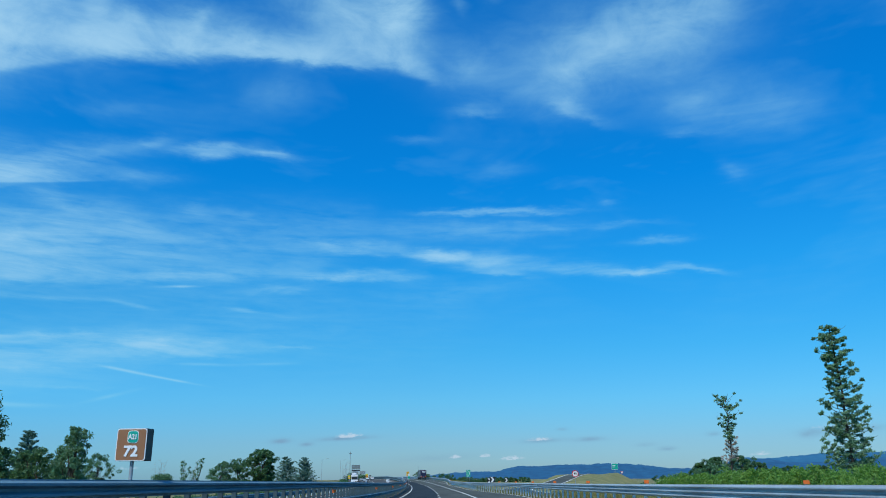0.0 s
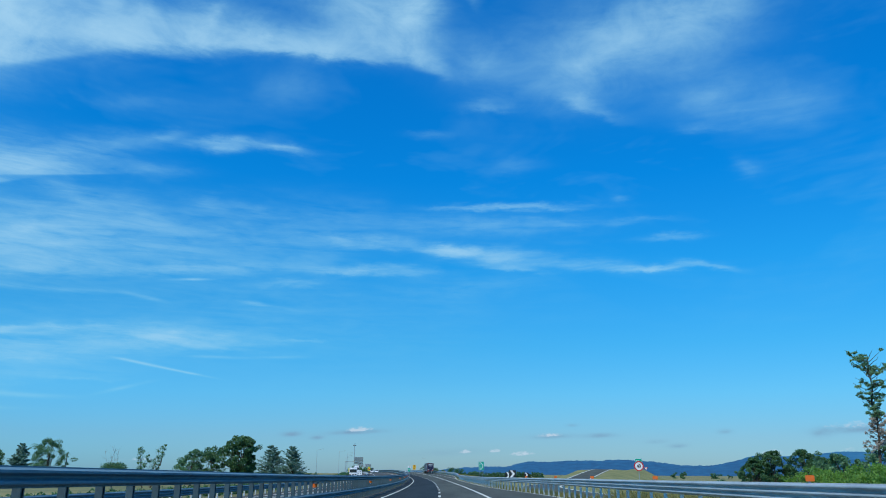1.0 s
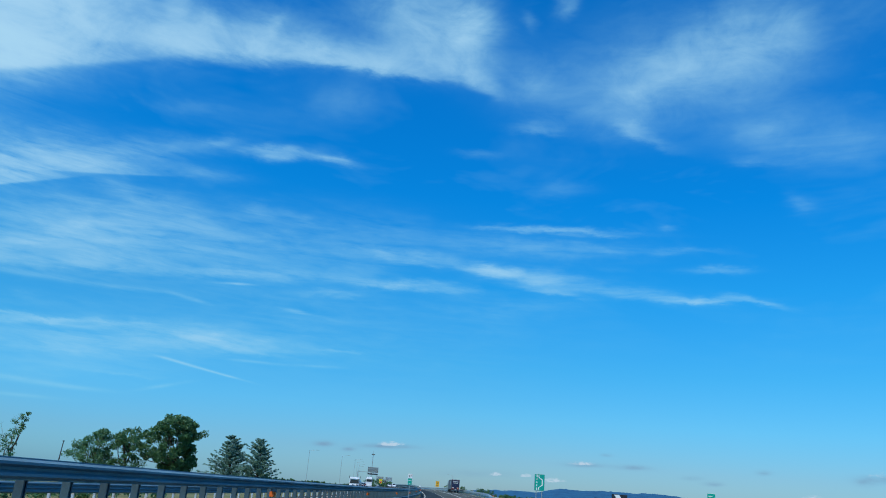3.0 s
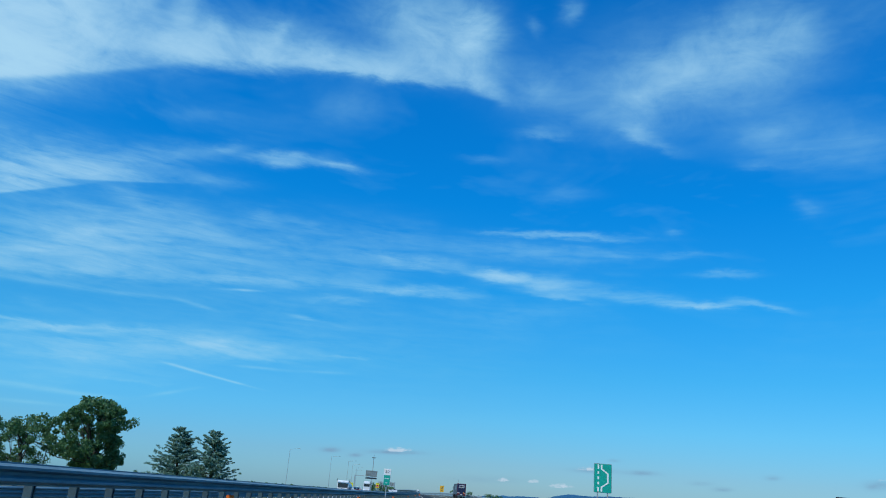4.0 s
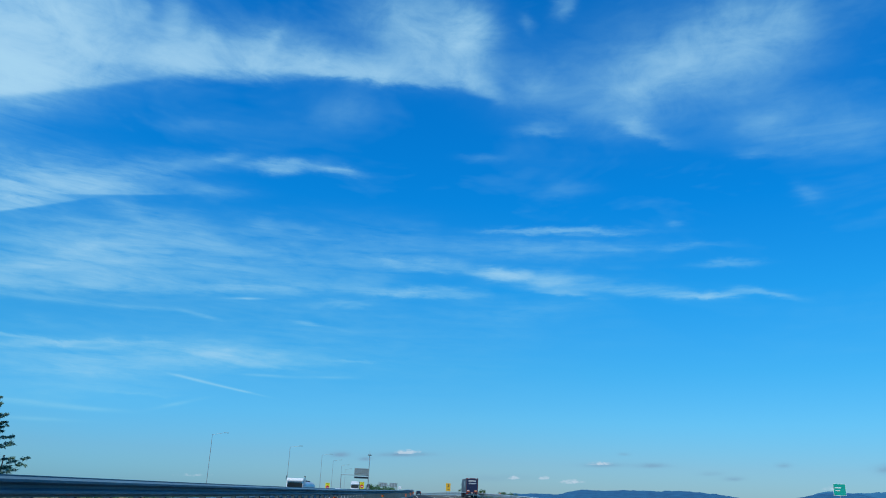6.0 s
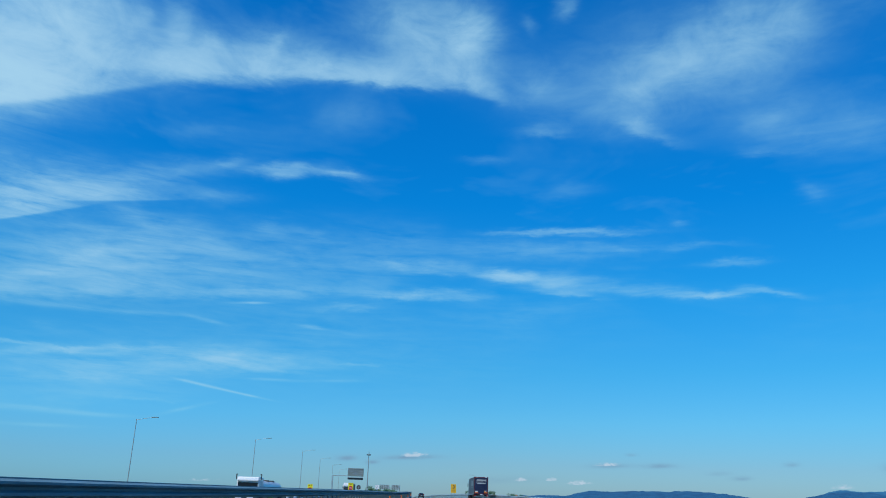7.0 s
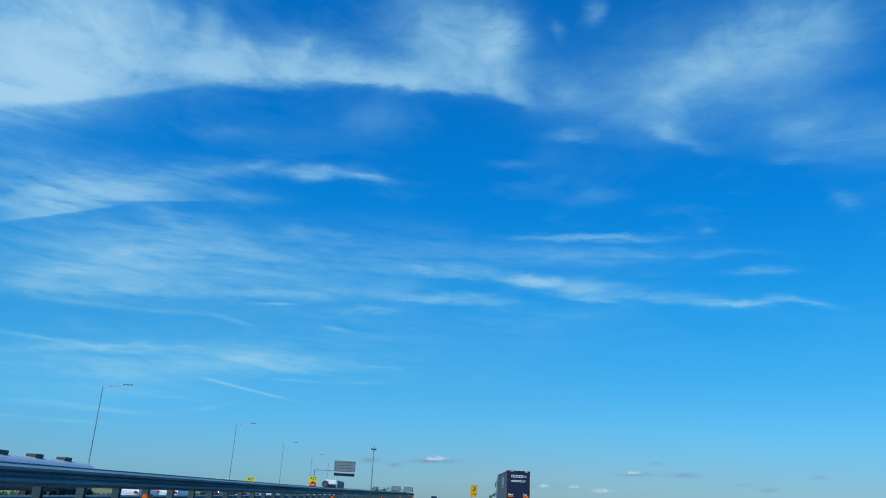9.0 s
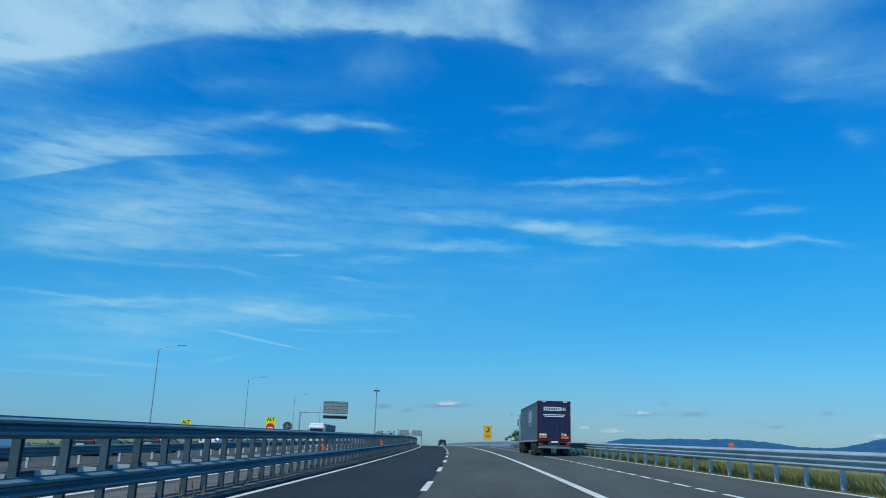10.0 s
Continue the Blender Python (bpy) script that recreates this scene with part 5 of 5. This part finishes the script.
far_wood("far_trees", [(rf.uniform(120, 420), rf.uniform(640, 900)) for _ in range(30)], "distant trees at the foot of the hills", 35, 3.5, 6, LEAF_DARK)

# ---------------------------------------------------------------- exit ramp over the mound


def build_ramp():
    n = 60
    marks = {"ramp_road": [], "bank": []}
    for i in range(n + 1):
        y = 78 + 387 * i / n
        x = 12.0 + 0.00165 * max(min(y, 200.0) - 120, 0.0) ** 2 + 0.27 * max(y - 200, 0.0)
        flat = 1 - smooth(120, 215, y)
        z = -0.9 * (1 - flat) + flat * (road_z(y) - 0.1) + 3.75 * smooth(195, 325, y) - 3.2 * smooth(345, 455, y)
        mound = 4.3 * math.exp(-((y - 378) / 40) ** 2) + 0.25 * math.sin(y * 0.13)
        far = -2.6 if y > 120 else -1.2
        skirt = 17 if y > 225 else 5.0 + 12 * smooth(120, 225, y)
        marks["bank"].append([(x - skirt, y, min(far, z - 0.3)), (x - 7.0, y, z - 0.5 + 0.35 * math.sin(y * 0.09)), (x - 4.2, y, z - 0.15), (x + 3.9, y, z - 0.15), (x + 6.5, y, max(z - 0.3, mound - 0.9)), (x + 11, y, max(mound - 0.7, z - 1.2)), (x + 17, y, 0.5 * mound - 1.6), (x + 26, y, -2.6)])
        marks["ramp_road"].append([(x - 3.3, y, z - 0.09), (x + 3.3, y, z - 0.09)])
    for nm, material, lb, cat in (("bank", DRYBANK, "dry yellow grass bank that carries the exit ramp", "bank"), ("ramp_road", ASPHALT_OLD, "grey asphalt exit ramp climbing over the bank", "road")):
        rows = marks[nm]
        w = len(rows[0])
        fv = [p for r in rows for p in r]
        ff = [(i * w + j, i * w + j + 1, (i + 1) * w + j + 1, (i + 1) * w + j) for i in range(n) for j in range(w - 1)]
        ob = new(nm, mesh_of(nm, fv, ff, material, nm == "bank"))
        tagged(ob, lb, cat, kind="structure")
    rows = marks["ramp_road"]
    for s in (0, 1):
        vv, fv = [], []
        for r in rows:
            x, y, z = r[s]
            c = x + (0.35 if s == 0 else -0.35)
            vv += [(c - 0.18, y, z + 0.02), (c + 0.18, y, z + 0.02)]
        fv = [(2 * i, 2 * i + 1, 2 * i + 3, 2 * i + 2) for i in range(n)]
        ob = new("edge_line", mesh_of("edge_line", vv, fv, PAINT))
        ob.parent = bpy.data.objects["ramp_road"]


build_ramp()

# ---------------------------------------------------------------- vehicles


def wheel(parent, x, y, r, w, twin=False):
    m = Matrix.Translation((x, y, r)) @ Matrix.Rotation(radians(90), 4, "Y")
    ty = part("wheel", disc(r, w, m, 28, inner=r * 0.55), TYRE, parent)
    part("rim", disc(r * 0.56, w * 0.7, m, 20), STEEL_GREY, ty)


def lorry(m, label, box_mat, rear_mat, frame_mat, cab_mat, full=True, tanker=False):
    """A tractor and trailer, heading +y, its rear at y = 0, on the road at z = 0."""
    t = thing("lorry", m, label, "lorry")
    L, W2, top = 13.6, 2.55, 4.05
    if tanker:
        bm = bmesh.new()
        bmesh.ops.create_cone(bm, cap_ends=True, segments=28, radius1=0.85, radius2=0.85, depth=12.0, matrix=Matrix.Translation((0, 6.6, 1.68)) @ Matrix.Rotation(radians(90), 4, "X"))
        part("tank", bm, SPACER, t, "pale steel tank")
        for y in (3.2, 6.4, 9.8):
            part("hatch", box(0.55, 0.8, 0.22, 0, y, 2.48, 0.03), DARKGREY, t, "dark hatch")
        part("handrail", rod((0.35, 1.0, 2.46), (0.35, 12.0, 2.46), 0.02), STEEL_GREY, t)
    else:
        part("cargo_box", box(W2 - 0.02, L - 0.1, top - 1.12, 0, L / 2 + 0.06, 1.12, 0.03), box_mat, t, "grey curtain sides")
        for s in (-1, 1):
            part("side_rail", box(0.04, L, 0.10, s * (W2 / 2), L / 2, top - 0.14), frame_mat, t)
            part("side_skirt", box(0.05, L - 0.3, 0.12, s * (W2 / 2 - 0.02), L / 2, 1.04), STEEL_GREY, t)
    part("chassis", box(0.9, L, 0.25, 0, L / 2, 0.85, 0.02), DARKGREY, t)
    for y in (1.9, 3.2, 4.5):
        for s in (-1, 1):
            wheel(t, s * 1.06, y, 0.5, 0.38)
    # cab
    low = 0.85 if tanker else 0.0
    part("cab", box(2.5, 2.2, 2.75 - low, 0, L + 1.3, 0.95, 0.12), cab_mat, t, "tall cab")
    part("windscreen", box(2.2, 0.06, 0.9, 0, L + 2.41, 2.2 - low, 0.02), GLASS, t)
    part("visor", box(2.3, 0.25, 0.18, 0, L + 2.48, 3.25 - low, 0.03), cab_mat, t)
    part("bumper", box(2.5, 0.3, 0.7, 0, L + 2.35, 0.35, 0.06), cab_mat, t)
    if not tanker:
        part("roof_fairing", box(2.3, 1.7, 0.45, 0, L + 1.2, 3.65, 0.15), cab_mat, t)
    for s in (-1, 1):
        mi = part("mirror", box(0.10, 0.16, 0.62, s * 1.38, L + 2.1, 2.55, 0.03), DARKGREY, t)
        part("mirror_arm", box(0.16, 0.05, 0.05, s * 1.30, L + 2.1, 3.08, 0.01), DARKGREY, mi)
        part("headlight", box(0.4, 0.06, 0.22, s * 0.95, L + 2.52, 0.75, 0.02), WHITE, t)
        wheel(t, s * 1.05, L + 1.7, 0.5, 0.36)
        wheel(t, s * 1.02, L - 1.6, 0.5, 0.5)
    if not full:
        return t
    # rear doors, frame, lights
    for s in (-1, 1):
        d = part("rear_door", box(1.12, 0.05, 2.70, s * 0.567, -0.02, 1.24, 0.012), rear_mat, t, "navy door leaf")
        part("lock_rod", rod((s * 0.42, -0.06, 1.2), (s * 0.42, -0.06, 3.95), 0.014), rear_mat, d)
        part("lock_rod", rod((s * 0.80, -0.06, 1.2), (s * 0.80, -0.06, 3.95), 0.014), rear_mat, d)
        for z in (1.5, 2.3, 3.1, 3.8):
            part("hinge", box(0.10, 0.04, 0.09, s * 1.10, -0.055, z), DARKGREY, d)
        part("corner_post", box(0.11, 0.12, 2.95, s * 1.215, 0.0, 1.10, 0.02), frame_mat, t, "maroon corner post")
        part("hazard_plate", box(0.58, 0.012, 0.16, s * 0.83, -0.075, 1.30), ORANGE, t, "orange plate")
        part("tail_light", box(0.30, 0.06, 0.13, s * 1.06, -0.04, 0.80, 0.02), LAMPRED, t, "red tail light")
        part("mudflap", box(0.5, 0.02, 0.45, s * 1.0, 0.55, 0.22), BLACK, t)
    part("top_rail", box(2.55, 0.12, 0.16, 0, 0, 3.93, 0.02), frame_mat, t, "maroon header")
    part("sill", box(2.55, 0.14, 0.14, 0, 0, 1.08, 0.02), frame_mat, t)
    part("bumper_bar", box(2.4, 0.10, 0.14, 0, -0.08, 0.55, 0.02), STEEL, t, "steel underrun bar")
    part("light_bar", box(2.3, 0.06, 0.10, 0, -0.02, 0.72), DARKGREY, t)
    part("number_plate", box(0.52, 0.012, 0.11, 0.05, -0.07, 0.98), WHITE, t)
    for k, w in enumerate((0.16, 0.15, 0.15)):
        mm = Matrix.Translation((-1.02 + k * 0.19, -0.085, 1.56)) @ Matrix.Rotation(radians(90), 4, "X")
        part("round_sticker", disc(0.085, 0.01, mm, 18), WHITE, t)
    mm = Matrix.Translation((0.86, -0.085, 1.57)) @ Matrix.Rotation(radians(90), 4, "X")
    part("round_sticker", disc(0.085, 0.01, mm, 18), WHITE, t)
    part("square_sticker", box(0.14, 0.01, 0.22, 0.64, -0.085, 1.50), AMBER, t)
    # firm's mark and lines of small print as plain shapes
    part("mark_panel", box(1.30, 0.008, 0.27, -0.14, -0.088, 3.36), WHITE, t, "white bar of the firm's mark")
    for k in range(7):
        part("mark_bar", box(0.10, 0.006, 0.17, -0.66 + k * 0.17, -0.094, 3.41), NAVY, t)
    for x in (0.60, 0.72, 0.84):
        part("mark_bar", box(0.06, 0.008, 0.24, x, -0.088, 3.37), WHITE, t)
    part("text_bar", box(1.70, 0.006, 0.06, 0.0, -0.088, 3.02), WHITE, t)
    part("text_bar", box(1.45, 0.006, 0.06, 0.0, -0.088, 2.90), WHITE, t)
    part("small_label", box(0.30, 0.006, 0.09, 0.85, -0.088, 3.97), WHITE, t)
    part("small_label", box(0.10, 0.006, 0.08, -1.02, -0.088, 3.97), RED, t)
    part("small_label", box(0.30, 0.006, 0.05, -0.75, -0.088, 3.98), WHITE, t)
    for s, yy in ((-1, 4.0),):
        part("side_mark", box(0.012, 2.6, 0.95, s * (W2 / 2 + 0.004), yy + 1.2, 2.55), STEEL_GREY, t, "pale bar on the curtain")
        part("side_text", box(0.012, 2.0, 0.12, s * (W2 / 2 + 0.004), yy + 1.2, 2.28), STEEL_GREY, t)
    return t


def car(m, label, paint, size=1.0):
    """A hatchback that heads +y, its rear at y = 0."""
    t = thing("car", m, label, "car")
    prof = [(0.0, 0.45), (0.02, 0.95), (0.18, 1.02), (0.55, 1.48), (1.2, 1.55), (2.3, 1.50), (3.05, 1.02), (4.05, 0.88), (4.25, 0.62), (4.22, 0.32), (0.05, 0.30)]
    bm = bmesh.new()
    sides = []
    for s, k in ((-1, 1), (1, 1)):
        sides.append([bm.verts.new((s * (0.88 - 0.22 * max(0, z - 0.95) / 0.55), y, z)) for y, z in prof])
    n = len(prof)
    for k in range(n):
        bm.faces.new((sides[0][k], sides[0][(k + 1) % n], sides[1][(k + 1) % n], sides[1][k]))
    bm.faces.new(sides[0][::-1])
    bm.faces.new(sides[1])
    bmesh.ops.bevel(bm, geom=list(bm.edges), offset=0.05, segments=2, affect="EDGES")
    part("body", bm, paint, t)
    glass = bmesh.new()
    vs = [glass.verts.new(c) for c in ((-0.68, 0.22, 1.08), (0.68, 0.22, 1.08), (0.60, 0.49, 1.42), (-0.60, 0.49, 1.42))]
    glass.faces.new(vs)
    got = bmesh.ops.extrude_face_region(glass, geom=list(glass.faces))["geom"]
    for v in got:
        if isinstance(v, bmesh.types.BMVert):
            v.co += Vector((0, -0.03, 0.02))
    part("rear_window", glass, GLASS, t)
    shield = bmesh.new()
    vs = [shield.verts.new(c) for c in ((-0.72, 3.02, 1.06), (0.72, 3.02, 1.06), (0.62, 2.40, 1.46), (-0.62, 2.40, 1.46))]
    shield.faces.new(vs)
    got = bmesh.ops.extrude_face_region(shield, geom=list(shield.faces))["geom"]
    for v in got:
        if isinstance(v, bmesh.types.BMVert):
            v.co += Vector((0, 0.03, 0.03))
    part("windscreen", shield, GLASS, t)
    for s in (-1, 1):
        part("tail_light", box(0.22, 0.05, 0.16, s * 0.70, -0.01, 0.80, 0.02), LAMPRED, t)
        part("headlight", box(0.30, 0.06, 0.14, s * 0.62, 4.22, 0.66, 0.02), WHITE, t)
        part("mirror", box(0.18, 0.10, 0.12, s * 0.98, 2.7, 1.0, 0.03), paint, t)
        wheel(t, s * 0.80, 0.75, 0.32, 0.2)
        wheel(t, s * 0.80, 3.35, 0.32, 0.2)
    part("number_plate", box(0.5, 0.012, 0.11, 0, -0.03, 0.62), WHITE, t)
    return t


lorry(pose(*at(354.0, 7.62), 0, 0, heading(354) + 0.2), "parked lorry with navy rear doors and grey curtain sides", CURTAIN, NAVY, MAROON, CABBLUE)
lorry(pose(-48.5, 437.0, 0.1, 0, 0, heading(420) + 180), "white lorry on the service road behind the median guardrail", CURTAIN, WHITE, WHITE, CARWHITE, full=False)
lorry(pose(*at(313.5, -21.9, -0.45), 0, 0, heading(305) + 180), "white-cabbed tanker lorry with a pale tank on the service road", WHITE, WHITE, WHITE, CARWHITE, full=False, tanker=True)
car(pose(*at(490, 1.6), 0, 0, heading(490)), "dark car on the driving lane near the crest", CARPAINT)
car(pose(*at(470, -9.3, opp_z(-9.3)), 0, 0, heading(470) + 180), "white car coming along the opposite carriageway", CARWHITE)
car(pose(*at(505, -9.4, opp_z(-9.4)), 0, 0, heading(505) + 180), "white car coming along the opposite carriageway", CARWHITE)

for y, o, paint, lb in ((341.5, -22.6, CARPAINT, "dark parked car beyond the far guardrail"), (321, -22.4, CARWHITE, "white parked car beyond the far guardrail"),
                        (330, -22.7, CARWHITE, "white parked car beyond the far guardrail"), (352, -22.5, CARPAINT, "dark parked car beyond the far guardrail"), (367, -22.6, CARWHITE, "white parked car beyond the far guardrail")):
    car(pose(*at(y, o, -0.45), 0, 0, heading(y)), lb, paint)

# ---------------------------------------------------------------- grass along the verges


def grass(name, y0, y1, o0, o1, n, h, seed, label):
    r = np.random.default_rng(seed)
    verts, faces = [], []
    for i in range(n):
        y, o = r.uniform(y0, y1), r.uniform(o0, o1)
        drop = 0.10 if o < 9 else 0.10 + (o - 9) * 0.083
        p = at(y, o + rail_shift(y), -drop - 0.03)
        k = h * r.uniform(0.4, 1.2) * (0.55 if o < 9.6 else 1.0)
        a, lean = r.uniform(0, math.pi), r.normal(0, 0.3, 2)
        w = 0.007 + 0.012 * k
        dx, dy = math.cos(a) * w, math.sin(a) * w
        j = len(verts)
        verts += [(p.x - dx, p.y - dy, p.z), (p.x + dx, p.y + dy, p.z), (p.x + dx * 0.6 + lean[0] * k * 0.5, p.y + dy * 0.6 + lean[1] * k * 0.5, p.z + k * 0.6), (p.x + lean[0] * k, p.y + lean[1] * k, p.z + k)]
        faces += [(j, j + 1, j + 2, j + 3)]
    tagged(new(name, mesh_of(name, verts, faces, GRASS)), label, "grass", kind="stuff")


grass("grass", 280, 400, 8.98, 9.7, 30000, 0.30, 4, "tall green and straw grass under the roadside guardrail")
grass("grass", 280, 420, 9.7, 16.5, 170000, 0.52, 6, "tall olive grass on the bank behind the roadside guardrail")
grass("grass", 12, 90, 12.5, 18.0, 14000, 1.1, 7, "tall straw-coloured grass in front of the green bushes")
grass("grass", -10, 280, 9.0, 12.5, 22000, 0.55, 5, "uneven tall grass behind the roadside guardrail")


def scrub(y0, y1, o0, o1, n, seed, label):
    """Low dark growth beyond the opposite carriageway."""
    rng = random.Random(seed)
    spots = []
    for _ in range(n):
        y, o = rng.uniform(y0, y1), rng.uniform(o0, o1)
        p = at(y, o, -0.55 + rng.uniform(0.0, 0.55))
        spots.append((p, rng.uniform(0.25, 0.55)))
    tagged(new("scrub", leaves_mesh("scrub", spots, 0.22, 40, LEAF_DARK, rng)), label, "scrub", kind="stuff")


scrub(20, 150, -27.5, -20.5, 700, 62, "low green scrub beside the opposite carriageway")
scrub(225, 440, -28.5, -25.4, 900, 61, "low dark green scrub beyond the service road")


def gravel(name, y0, y1, o0, o1, n, seed, label):
    """Loose stones and clods on the median strip."""
    r = np.random.default_rng(seed)
    verts, faces = [], []
    for i in range(n):
        y, o, s = r.uniform(y0, y1), r.uniform(o0, o1), 0.012 + 0.04 * r.random() ** 3
        z = -0.02 + 0.03 * (o + 5.6) / 1.24 if o > -5.6 else -0.02 + 0.0457 * (o + 5.6)
        p = at(y, o, z)
        j = len(verts)
        a = r.uniform(0, 6.28)
        for k in range(4):
            q = s * r.uniform(0.7, 1.2)
            verts.append((p.x + q * math.cos(a + k * 1.57), p.y + q * math.sin(a + k * 1.57), p.z - 0.01))
        verts.append((p.x + r.normal(0, 0.2) * s, p.y + r.normal(0, 0.2) * s, p.z + s * r.uniform(0.25, 0.7)))
        faces += [(j + k, j + (k + 1) % 4, j + 4) for k in range(4)]
    tagged(new(name, mesh_of(name, verts, faces, GRAVEL)), label, "gravel", kind="stuff")


gravel("gravel", 60, 420, -7.2, -4.4, 26000, 9, "loose grey stones and clods under the median guardrail")
grass_tufts = np.random.default_rng(12)
tv, tf = [], []
for i in range(320):
    y, o = grass_tufts.uniform(60, 420), grass_tufts.choice((-5.1, -5.85)) + grass_tufts.normal(0, 0.12)
    p = at(y, o, -0.03)
    for b in range(9):
        k, a, l = grass_tufts.uniform(0.08, 0.24), grass_tufts.uniform(0, 3.14), grass_tufts.normal(0, 0.35, 2)
        j = len(tv)
        tv += [(p.x - 0.01 * math.cos(a), p.y - 0.01 * math.sin(a), p.z), (p.x + 0.01 * math.cos(a), p.y + 0.01 * math.sin(a), p.z), (p.x + l[0] * k, p.y + l[1] * k, p.z + k)]
        tf.append((j, j + 1, j + 2))
tagged(new("grass", mesh_of("grass", tv, tf, GRASS)), "sparse dry weeds at the foot of the median guardrail", "grass", kind="stuff")
